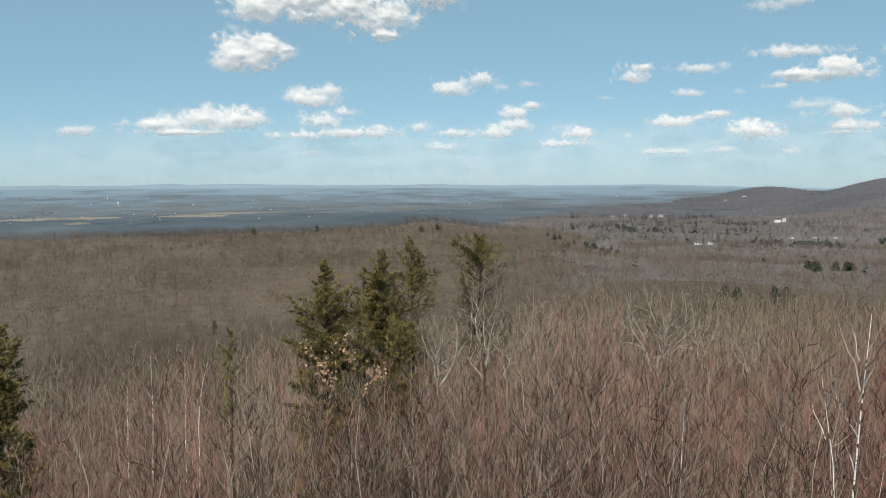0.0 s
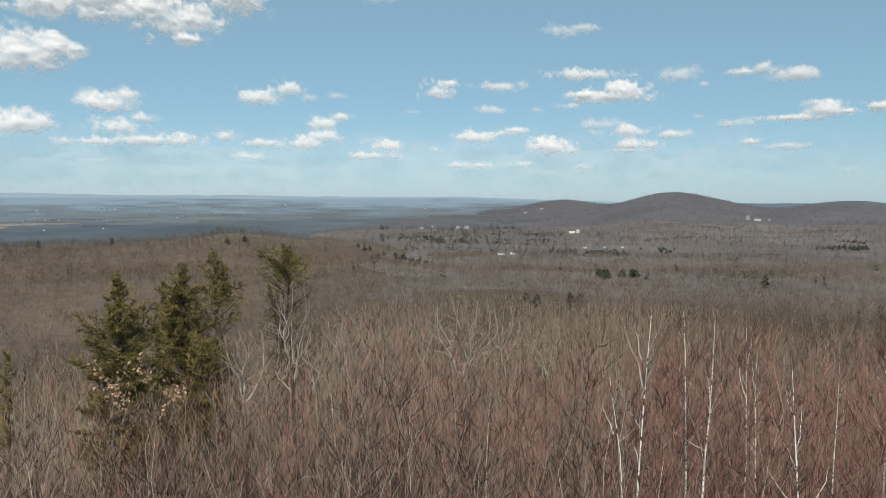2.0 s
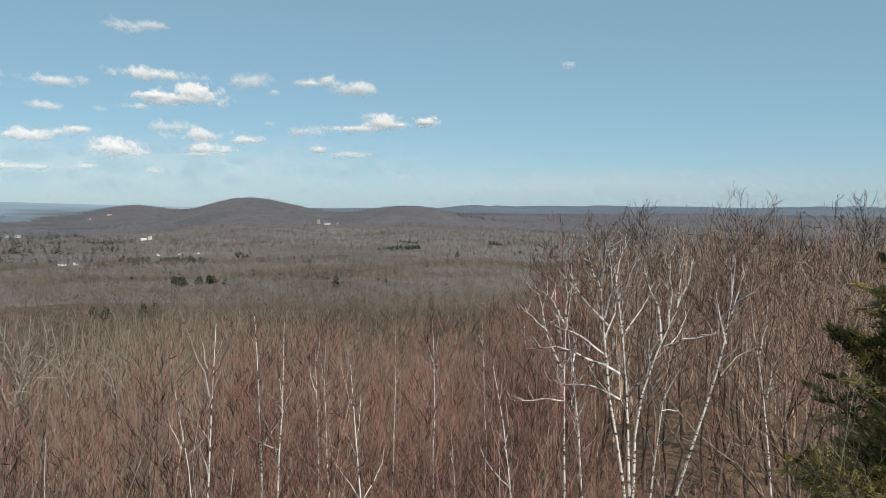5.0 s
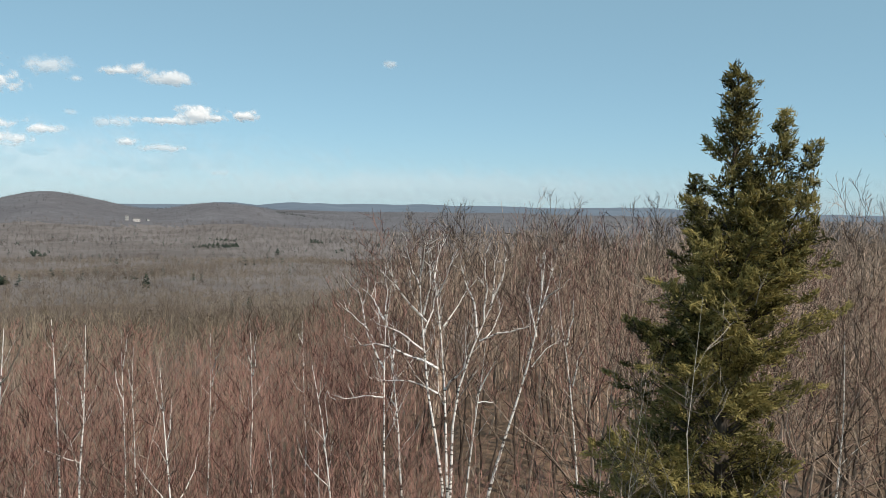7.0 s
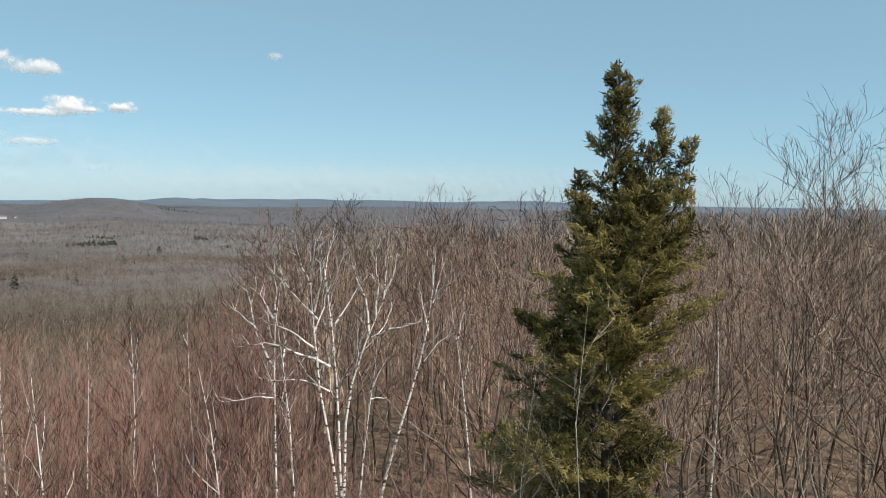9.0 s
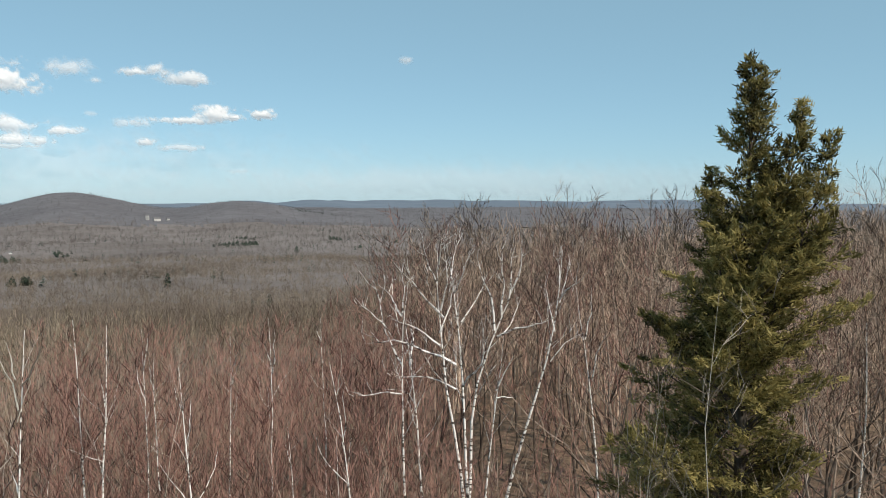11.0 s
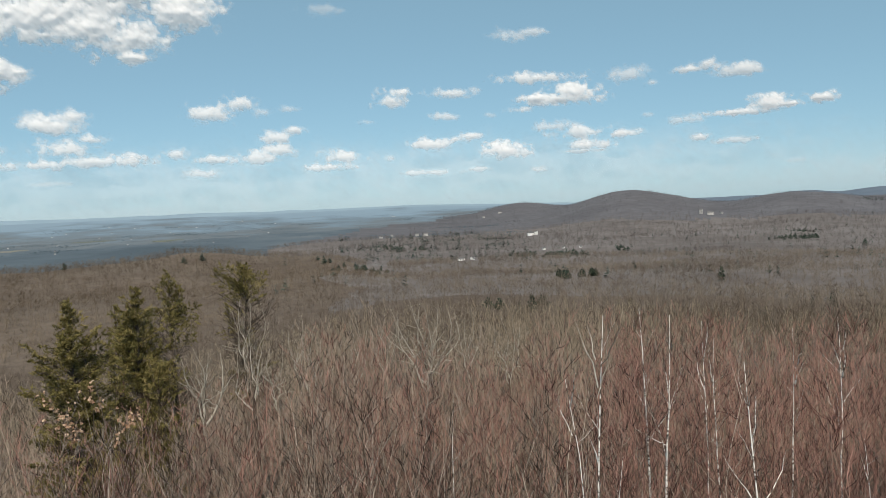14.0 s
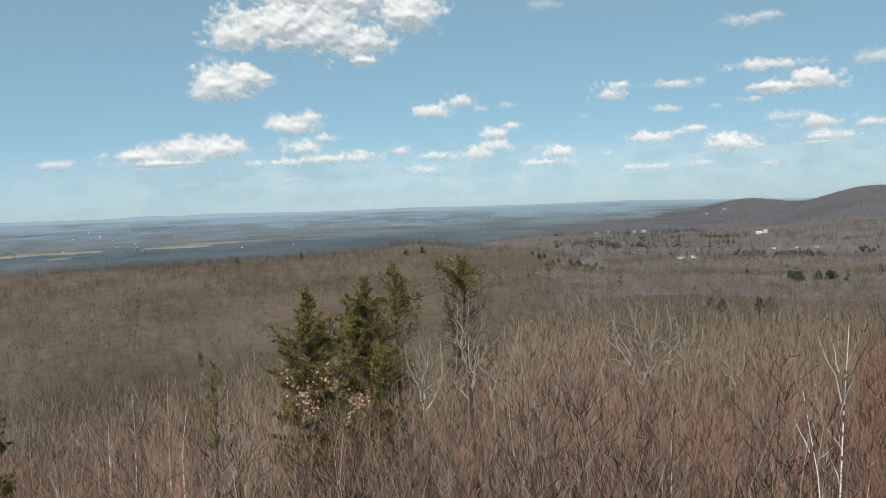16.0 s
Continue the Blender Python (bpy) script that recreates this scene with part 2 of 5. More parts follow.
M_HEMLOCK = material("evergreen_needles", ((0.042, 0.041, 0.016), (0.19, 0.168, 0.056), (0.40, 0.34, 0.13)), 1.2, 0.6, 0.0, tone=0.9, coarse=0.4, spec=0.3, thin=0.5)
M_CEDAR = material("cedar_scales", ((0.07, 0.062, 0.021), (0.165, 0.142, 0.045), (0.26, 0.213, 0.085)), 0.9, 0.7, 0.0, tone=0.9, coarse=0.4, thin=0.2)
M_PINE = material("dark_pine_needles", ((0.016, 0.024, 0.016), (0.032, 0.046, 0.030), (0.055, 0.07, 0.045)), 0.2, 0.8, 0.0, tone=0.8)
# paler copy of the pine needles, with haze painted into the green
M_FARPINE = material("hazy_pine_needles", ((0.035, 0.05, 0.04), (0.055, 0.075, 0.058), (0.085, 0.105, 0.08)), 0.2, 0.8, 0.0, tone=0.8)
M_OAKTWIG = material("pale_oak_twigs", ((0.052, 0.041, 0.031), (0.14, 0.115, 0.087), (0.33, 0.285, 0.23)), 2.0, 0.85, 0.0, tone=0.9)
M_DRY = material("dry_beech_leaves", ((0.30, 0.18, 0.11), (0.52, 0.35, 0.23), (0.66, 0.50, 0.36)), 4.0, 0.8, 0.0, tone=0.8, thin=0.3)
M_WHITE = material("white_siding", ((0.66, 0.66, 0.64), (0.78, 0.78, 0.76)), 0.8, 0.6, 0.1, rand=0.2)
M_SIDING = material("grey_siding", ((0.30, 0.30, 0.29), (0.48, 0.47, 0.45)), 0.8, 0.7, 0.1, rand=0.5)
M_ROOF = material("grey_shingles", ((0.10, 0.10, 0.105), (0.20, 0.195, 0.19)), 1.0, 0.9, 0.2, rand=0.5)
M_GLASS = material("window_glass", ((0.02, 0.025, 0.03), (0.05, 0.06, 0.07)), 0.5, 0.15, 0.0, spec=0.5)
M_FIELD = material("spring_field", ((0.13, 0.142, 0.118), (0.18, 0.18, 0.15), (0.245, 0.225, 0.19)), 0.01, 0.95, 0.0, rand=0.9)
M_CLOUD = cloud_material()

# ---------------------------------------------------------------- the ground, one sheet to the horizon
RADII = (0, 25, 60, 150, 400, 700, 950, 1300, 2000, 3200, 4850)
# heights along bearings, the ridge across the valley lies at 950 m
RELIEF = {
    60: (0, -2, -8, -27, -58, -52, -50, -90, -90, -75, 9),
    30: (0, -2, -8, -27, -60, -54, -47, -90, -90, -75, 9),
    15: (0, -2, -8, -27, -60, -53, -44, -90, -90, -75, 6),
    3: (0, -1.5, -6, -23, -54, -50, -38, -88, -90, -75, -3),
    -6: (0, -1.2, -5, -21, -50, -53, -48, -86, -90, -76, -10),
    -13: (0, -1, -4, -19, -46, -60, -70, -82, -88, -76, -12),
    -30: (0, -0.5, -3, -18, -46, -62, -72, -84, -90, -70, -45),
    -50: (0, 0, -2, -16, -46, -64, -72, -82, -84, -70, -41),
    -62: (0, 0, 0, -4, -26, -50, -66, -82, -84, -70, -36),
    -80: (0, 0, 0, -1, -12, -36, -60, -80, -84, -70, -40),
    -115: (0, 0, 0, -1, -10, -30, -50, -70, -80, -60, -45),
}
# bearing, distance, half width in degrees and metres, height
HILLS = ((-30.0, 3000, 2.0, 420, 38), (-27.4, 3100, 1.5, 400, 12), (-30.3, 3000, 3.6, 600, 44), (-26.2, 3150, 1.6, 400, 14), (-22.2, 3700, 1.7, 350, 40), (-33.5, 3250, 1.8, 350, 8),
         (-40.3, 2900, 2.8, 400, 56), (-46.0, 3000, 3.0, 400, 14), (-45.4, 4350, 1.8, 250, 30), (-58, 4300, 4, 250, 20), (-37, 4400, 3, 250, 6), (-65, 4300, 5, 250, 8),
         (6, 4500, 3, 150, 4), (-8, 4500, 4, 150, 4), (24, 4600, 5, 150, 4), (-14.5, 4600, 2.2, 150, 10))
COLS = sorted(RELIEF)
TABLE = np.array([RELIEF[c] for c in COLS])
LOGR = np.log(np.array(RADII) + 30.0)


def ground_z(x, y):
    x, y = np.asarray(x, float), np.asarray(y, float)
    r, az = np.hypot(x, y), np.degrees(np.arctan2(-x, y))
    lr = np.log(np.minimum(r, 4990) + 30.0)
    i = np.clip(np.searchsorted(LOGR, lr) - 1, 0, len(LOGR) - 2)
    f = np.clip((lr - LOGR[i]) / (LOGR[i + 1] - LOGR[i]), 0, 1.2)
    f = 0.5 * f + 0.5 * f * f * (3 - 2 * f)
    j = np.clip(np.searchsorted(COLS, az) - 1, 0, len(COLS) - 2)
    c = np.array(COLS, float)
    g = np.clip((az - c[j]) / (c[j + 1] - c[j]), 0, 1)
    g = g * g * (3 - 2 * g)
    low = TABLE[j, i] * (1 - f) + TABLE[j, i + 1] * f
    high = TABLE[j + 1, i] * (1 - f) + TABLE[j + 1, i + 1] * f
    z = low * (1 - g) + high * g
    for a, d, wa, wd, h in HILLS:
        z = z + h * np.exp(-0.5 * ((az - a) / wa) ** 2 - 0.5 * ((r - d) / wd) ** 2)
    z = z + fbm(x / 9, y / 9, 3, 3) * 0.5 * np.clip(r / 20, 0, 1)
    z = z + fbm(x / 140, y / 140, 4, 11) * 20 * np.clip((r - 250) / 500, 0, 1) * np.clip((4300 - r) / 1500, 0.15, 1)
    return z


def plain_edge(x, y):
    """The distance at which the wooded hills give way to the lowland, by place."""
    az = np.degrees(np.arctan2(-x, y))
    return np.interp(az, (-36, -26, -18, -10, 0), (5400, 4500, 3700, 2700, 1350)) + fbm(x / 300, y / 300, 3, 5) * 500


def build_ground():
    rings = np.concatenate([np.linspace(0, 60, 31), 60 * np.exp(np.linspace(0, math.log(4900 / 60), 150))[1:]])
    az = np.concatenate([np.arange(-180, -100, 5.0), np.arange(-100, 42, 0.5), np.arange(42, 180, 5.0)])
    R, A = np.meshgrid(rings, np.radians(az), indexing="ij")
    x, y = -np.sin(A) * R, np.cos(A) * R
    v = np.stack([x, y, ground_z(x, y)], -1).reshape(-1, 3)
    n = len(az)
    i, j = np.meshgrid(np.arange(len(rings) - 1), np.arange(n), indexing="ij")
    a, b = (i * n + j).ravel(), (i * n + (j + 1) % n).ravel()
    f = np.concatenate([np.stack([a, b, b + n], 1), np.stack([a, b + n, a + n], 1)])
    f = f[np.linalg.norm(np.cross(v[f[:, 1]] - v[f[:, 0]], v[f[:, 2]] - v[f[:, 0]]), axis=1) > 1e-6]
    # tone rises with distance, so painted haze pales the lowland towards the horizon
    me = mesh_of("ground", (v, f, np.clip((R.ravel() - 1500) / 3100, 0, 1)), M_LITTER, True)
    me.materials.append(M_FLOOR)
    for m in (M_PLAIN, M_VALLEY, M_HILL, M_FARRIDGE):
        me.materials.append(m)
    mid = v[f].mean(1)
    r = np.hypot(mid[:, 0], mid[:, 1])
    edge = plain_edge(mid[:, 0], mid[:, 1])
    wave = fbm(mid[:, 0] / 120, mid[:, 1] / 120, 3, 8) * 300
    side = np.degrees(np.arctan2(-mid[:, 0], mid[:, 1])) + wave * 0.06 < -9
    # each farther belt of land takes a material with more painted haze
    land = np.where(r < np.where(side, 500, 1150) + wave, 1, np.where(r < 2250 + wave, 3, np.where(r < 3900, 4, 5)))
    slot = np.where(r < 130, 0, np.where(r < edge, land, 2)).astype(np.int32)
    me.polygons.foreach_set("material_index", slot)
    tagged(new("ground", me), "wooded hills and lowland under leaf litter, reaching the horizon", "ground", kind="structure")


build_ground()



def far_ridge(name, a0, a1, r, rise, seed, mat, label):
    """A low ridge, blue with painted haze, towards the edge of the lowland: front, crest and back, standing on the
    ground sheet.
    """
    az = np.arange(a0, a1, 0.2)
    x, y = -np.sin(np.radians(az)), np.cos(np.radians(az))
    edge = EYE + (ground_z(x * 4850, y * 4850) - EYE) * r / 4850
    bumps = np.clip(fbm(az * 0.17, az * 0, 4, seed) + 0.08, 0, 1) * 2 * rise
    crest = edge + 1.5 + bumps * np.clip(np.minimum(az - a0, a1 - az) / 3, 0, 1) + fbm(az * 1.4, az * 0, 3, seed + 4) * 2
    rows = []
    for d, k in ((-150, 0.0), (-70, 0.72), (0, 1.0), (60, 0.6), (120, 0.0)):
        low = ground_z(x * (r + d), y * (r + d)) - 2
        rows.append(np.stack([x * (r + d), y * (r + d), low + (np.maximum(crest, low + 2) - low) * k], 1))
    n = len(az)
    q = np.add.outer(np.arange(4) * n, np.arange(n - 1)).ravel()
    f = np.concatenate([np.stack([q, q + n + 1, q + 1], 1), np.stack([q, q + n, q + n + 1], 1)])
    tagged(new(name, mesh_of(name, (np.concatenate(rows), f, np.full(n * 5, 0.5)), mat, True)), label, "hills", kind="structure")


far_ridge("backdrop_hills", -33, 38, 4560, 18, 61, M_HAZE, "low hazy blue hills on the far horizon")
far_ridge("backdrop_ridge", -74, -35, 4600, 30, 66, M_FARRIDGE, "wooded ridge on the far horizon, painted blue-grey with haze")

# ---------------------------------------------------------------- clouds


def cloud(label, lobes, solid=1.0, far=4600.0, seed=0, step=0.11, ragged=1.0):
    """A heap of vapour with a ragged outline: lobes are bearing, elevation, half width and half height in degrees."""
    lobes = np.array(lobes, float)
    a0, a1 = (lobes[:, 0] - lobes[:, 2]).min() - 1.2, (lobes[:, 0] + lobes[:, 2]).max() + 1.2
    e0, e1 = (lobes[:, 1] - lobes[:, 3]).min() - 0.6, (lobes[:, 1] + lobes[:, 3]).max() + 0.8
    na, ne = int((a1 - a0) / step) + 2, int((e1 - e0) / step) + 2
    A, E = np.meshgrid(a0 + step * np.arange(na), e0 + step * np.arange(ne), indexing="ij")
    big = fbm(A * 1.1 + seed, E * 1.5 + seed, 5, 20 + seed)
    fine = fbm(A * 3.6, E * 4.2, 4, 40 + seed)
    dens = np.full(A.shape, -9.0)
    size = np.clip(lobes[:, 3].max(), 0.2, 1.2)
    for a, e, w, h in lobes:
        y = (E - e + 0.12 * h) / (h * 1.12)
        y = np.where(y < 0, y * 1.25, y)
        d = 1.0 - np.sqrt(((A - a) / (w * 1.1)) ** 2 + y ** 2)
        dens = np.logaddexp(dens * 6, d * 6) / 6
    heap = dens * 0.9 + big * 0.6 + 0.2
    dens = dens * 1.1 + (big * 2.0 + fine * 1.5) * (0.8 + 0.2 * size) * ragged + 0.24
    tone = np.clip(dens, 0, 1)
    puff = fbm(A * 1.6 + 5, E * 2.2, 4, 60 + seed)
    bulge = np.clip(heap + 0.1, 0, 1.3) ** 0.7 * (1 + 0.4 * puff)
    deep = far - 50 * bulge * np.clip(lobes[:, 3].max(), 0.35, 1.6)
    ra, re = np.radians(A), np.radians(E)
    way = np.stack([-np.sin(ra) * np.cos(re), np.cos(ra) * np.cos(re), np.sin(re)], -1)
    front, back = way * deep[..., None], way * (far + 0.4 * (far - deep))[..., None]
    keep = dens > -0.02
    cell = (keep[:-1, :-1] | keep[1:, :-1] | keep[:-1, 1:] | keep[1:, 1:])
    i, j = np.nonzero(cell)
    q = i * ne + j
    f1 = np.concatenate([np.stack([q, q + ne, q + ne + 1], 1), np.stack([q, q + ne + 1, q + 1], 1)])
    v = np.concatenate([front.reshape(-1, 3), back.reshape(-1, 3)]) + np.array([0, 0, EYE])
    f = np.concatenate([f1[:, ::-1], f1 + na * ne])
    used, inv = np.unique(f, return_inverse=True)
    t = np.concatenate([tone.ravel(), tone.ravel()])[used] * solid
    me = mesh_of("cloud", (v[used], inv.reshape(-1, 3), t), M_CLOUD, True)
    tagged(new("cloud", me), label, "cloud", "fair weather clouds", "structure")


HEAP, SMALL, THIN = "large white heaped cloud with a ragged edge", "small white fair weather cloud", "thin pale wisp of cloud"
cloud(HEAP, ((12.7, 12.05, 1.86, 1.22), (9.6, 12.69, 2.83, 1.70), (6.3, 12.29, 2.51, 1.70), (3.9, 11.61, 2.11, 1.30), (3.8, 10.31, 0.97, 0.49), (0.5, 13.38, 2.11, 1.54), (5.8, 14.51, 4.86, 1.62),), 1.35, seed=0, ragged=0.62)
cloud(HEAP, ((13.9, 8.93, 2.02, 1.30), (12.1, 9.23, 1.38, 0.89), (10.8, 9.22, 0.73, 0.36),), 1.30, seed=1, ragged=0.62)
cloud(THIN, ((24.3, 3.63, 1.30, 0.36),), 0.75, seed=2)
cloud(HEAP, ((16.4, 4.57, 2.51, 0.81), (19.1, 4.09, 2.11, 0.53), (14.1, 4.52, 1.78, 0.73), (17.8, 3.54, 3.04, 0.28),), 1.20, seed=3, ragged=0.62)
cloud(HEAP, ((9.3, 5.96, 1.86, 0.69), (7.9, 6.51, 0.89, 0.49),), 1.10, seed=4, ragged=0.62)
cloud(SMALL, ((8.3, 4.37, 1.94, 0.57), (6.7, 4.99, 0.81, 0.36), (10.3, 3.41, 1.46, 0.32), (6.5, 3.60, 2.67, 0.41),), 0.85, seed=5)
cloud(SMALL, ((4.0, 3.83, 0.81, 0.32),), 0.80, seed=6)
cloud(SMALL, ((1.5, 3.97, 0.69, 0.41), (-0.7, 3.53, 1.46, 0.32),), 0.75, seed=7)
cloud(THIN, ((0.3, 2.56, 1.46, 0.32),), 0.60, seed=8)
cloud(SMALL, ((-0.7, 6.62, 1.38, 0.69), (-2.7, 7.28, 1.22, 0.53),), 0.85, seed=9)
cloud(THIN, ((-4.1, 6.74, 0.73, 0.36), (-6.1, 6.84, 0.57, 0.24),), 0.50, seed=10)
cloud(SMALL, ((-3.7, 3.51, 1.70, 0.45), (-5.3, 4.00, 1.22, 0.41), (-5.2, 4.88, 1.13, 0.41), (-6.3, 5.38, 0.73, 0.32),), 0.80, seed=11)
cloud(SMALL, ((-9.3, 3.40, 1.62, 0.49), (-8.7, 2.72, 1.62, 0.32),), 0.85, seed=12)
cloud(THIN, ((-13.0, 3.13, 0.41, 0.24),), 0.50, seed=13)
cloud(SMALL, ((-13.2, 7.22, 0.97, 0.61), (-14.0, 7.70, 0.65, 0.32),), 0.95, seed=14)
cloud(SMALL, ((-17.1, 7.54, 1.70, 0.36),), 0.80, seed=15)
cloud(THIN, ((-17.1, 5.88, 0.97, 0.32),), 0.65, seed=16)
cloud(THIN, ((-20.2, 5.83, 0.41, 0.16),), 0.40, seed=17)
cloud(THIN, ((-11.5, 5.75, 0.53, 0.16),), 0.40, seed=18)
cloud(SMALL, ((-16.3, 4.02, 1.46, 0.53), (-18.7, 4.47, 1.09, 0.32), (-17.6, 4.25, 1.22, 0.32),), 0.90, seed=19)
cloud(THIN, ((-15.6, 2.01, 2.02, 0.20),), 0.60, seed=20)
cloud(SMALL, ((-21.0, 3.34, 1.46, 0.53),), 1.10, seed=21)
cloud(THIN, ((-21.7, 11.24, 1.22, 0.49), (-23.2, 11.34, 0.97, 0.28),), 0.60, seed=22)
cloud(SMALL, ((-23.5, 8.23, 2.59, 0.41),), 0.90, seed=23)
cloud(SMALL, ((-26.1, 7.14, 1.70, 0.81), (-24.9, 6.76, 1.38, 0.57), (-23.2, 6.85, 1.30, 0.36),), 1.10, seed=24)
cloud(THIN, ((-22.3, 6.10, 0.89, 0.24),), 0.70, seed=25)
cloud(SMALL, ((-26.3, 4.34, 1.86, 0.45), (-26.8, 3.37, 1.30, 0.36),), 0.80, seed=26)
cloud(THIN, ((-24.7, 4.87, 1.62, 0.41),), 0.60, seed=27)
cloud(THIN, ((-19.2, 2.09, 0.89, 0.20),), 0.55, seed=28)
cloud(THIN, ((-23.2, 1.85, 0.73, 0.20),), 0.50, seed=29)
cloud(THIN, ((9.5, 2.20, 1.05, 0.16),), 0.40, seed=30)
cloud(THIN, ((-8.7, 13.42, 1.46, 0.41),), 0.40, seed=31)
cloud(THIN, ((-29.8, 8.03, 1.46, 0.53), (-31.4, 7.33, 0.45, 0.20),), 0.60, seed=32)
cloud(SMALL, ((-35.0, 8.30, 0.97, 0.49), (-34.1, 7.99, 1.05, 0.20),), 0.95, seed=33)
cloud(SMALL, ((-37.1, 7.76, 1.38, 0.41),), 0.85, seed=34)
cloud(THIN, ((-26.6, 3.57, 1.13, 0.24), (-26.3, 2.99, 1.78, 0.16),), 0.60, seed=35)
cloud(SMALL, ((-29.5, 4.07, 1.01, 0.32),), 0.95, seed=36)
cloud(THIN, ((-33.6, 4.73, 1.22, 0.32),), 0.55, seed=37)
cloud(SMALL, ((-36.9, 4.95, 1.70, 0.28), (-38.6, 5.41, 1.09, 0.49), (-40.2, 5.23, 1.05, 0.20), (-42.0, 5.48, 1.05, 0.32),), 1.15, seed=38)
cloud(SMALL, ((-34.4, 3.47, 0.85, 0.24),), 0.80, seed=39)
cloud(THIN, ((-36.9, 3.13, 1.38, 0.28),), 0.60, seed=40)
cloud(THIN, ((-31.0, 5.20, 0.36, 0.16),), 0.40, seed=41)
cloud(THIN, ((-52.2, 9.34, 0.45, 0.24),), 0.60, seed=42)
cloud(THIN, ((-23.6, 1.97, 0.73, 0.16),), 0.40, seed=43)
cloud(THIN, ((-40.4, 1.55, 0.57, 0.20),), 0.40, seed=44)

# horizon haze, added as one thin cloud mesh that whitens the low sky
VEIL = "wide pale horizon haze, drawn as a sheet of thin cloud"
cloud(VEIL, ((10.0, 2.0, 34.0, 2.6), (-22.0, 2.2, 26.0, 2.4), (-58.0, 1.0, 26.0, 1.4)), 0.33, far=4760.0, seed=60, step=0.35, ragged=0.35)

# ---------------------------------------------------------------- trees


def grow(rng, h, r0, limbs=9, start=0.25, spread=0.35, rise=1.2, twigs=4, sub=2, sides=5, path=None, wander=0.012, up=0.12, stout=0.5, wild=0.16, least=0.0055):
    """A leafless tree: trunk, limbs (one Geo each) and twigs. rise: how steeply the limbs climb."""
    trunk, limb_geos, crown, fine_twigs = Geo(), [], Geo(), Geo()
    if path is None:
        k = 8
        t = np.linspace(0, 1, k)
        p = np.stack([np.cumsum(rng.normal(0, wander, k)) * h, np.cumsum(rng.normal(0, wander, k)) * h, t * h], 1)
        p[0, :2] = 0
    else:
        p = np.array(path, float)
        t = np.concatenate([[0], np.cumsum(np.linalg.norm(np.diff(p, axis=0), axis=1))])
        fine = np.linspace(0, 1, 11)
        p = np.stack([np.interp(fine, t / t[-1], p[:, i]) for i in range(3)], 1)
        p[1:-1] = 0.25 * p[:-2] + 0.5 * p[1:-1] + 0.25 * p[2:]
        p[1:, :2] += rng.normal(0, 0.015, (10, 2))
        t = fine
        h = t[-1] * np.linalg.norm(p[-1] - p[0])
    rad = r0 * (1 - 0.93 * t ** 0.9)
    tube(trunk, p, rad, sides, 0.88)
    turn = rng.uniform(0, 6.28)
    for i in range(limbs):
        s = start + (0.97 - start) * (i + rng.uniform(0, 0.8)) / limbs
        base = np.array([np.interp(s, t, p[:, c]) for c in range(3)])
        turn += 2.4 + rng.normal(0, 0.4)
        length = h * spread * (1.12 - s) * rng.uniform(0.7, 1.25) + 0.025 * h
        way = (math.cos(turn), math.sin(turn), rise * rng.uniform(0.6, 1.3))
        lp = curve(rng, base, way, length, 5, up, wild)
        lr = np.interp(s, t, rad) * stout * np.array([1, 0.8, 0.58, 0.36, 0.0])
        g = Geo()
        tube(g, lp, lr, 3, 0.74)
        limb_geos.append(g)
        for _ in range(twigs):
            u = rng.uniform(0.25, 0.95)
            b = np.array([np.interp(u, np.linspace(0, 1, 5), lp[:, c]) for c in range(3)])
            a = rng.uniform(0, 6.28)
            tl = length * rng.uniform(0.25, 0.5)
            tw = curve(rng, b, unit(lp[-1] - lp[0]) * 0.8 + np.array([math.cos(a), math.sin(a), 0.4]) * 0.8, tl, 3, 0.2, wild * 1.3)
            tr = max(lr[0] * 0.4 * (1 - u * 0.5), least)
            tone = rng.uniform(0.05, 0.95)
            tube(crown, tw, [tr, tr * 0.7, 0], 3, tone)
            for _ in range(sub):
                v = rng.uniform(0.2, 0.9)
                c0 = tw[0] + (tw[1] - tw[0]) * min(1, v * 2) + (tw[2] - tw[1]) * max(0, v * 2 - 1)
                a = rng.uniform(0, 6.28)
                c1 = c0 + unit(unit(tw[-1] - tw[0]) + np.array([math.cos(a), math.sin(a), 0.5]) * 0.7) * tl * rng.uniform(0.4, 0.8)
                tube(fine_twigs, [c0, c1], [tr * 0.7, 0], 3, np.clip(tone + rng.normal(0, 0.25), 0, 1))
    return trunk, limb_geos, crown, fine_twigs


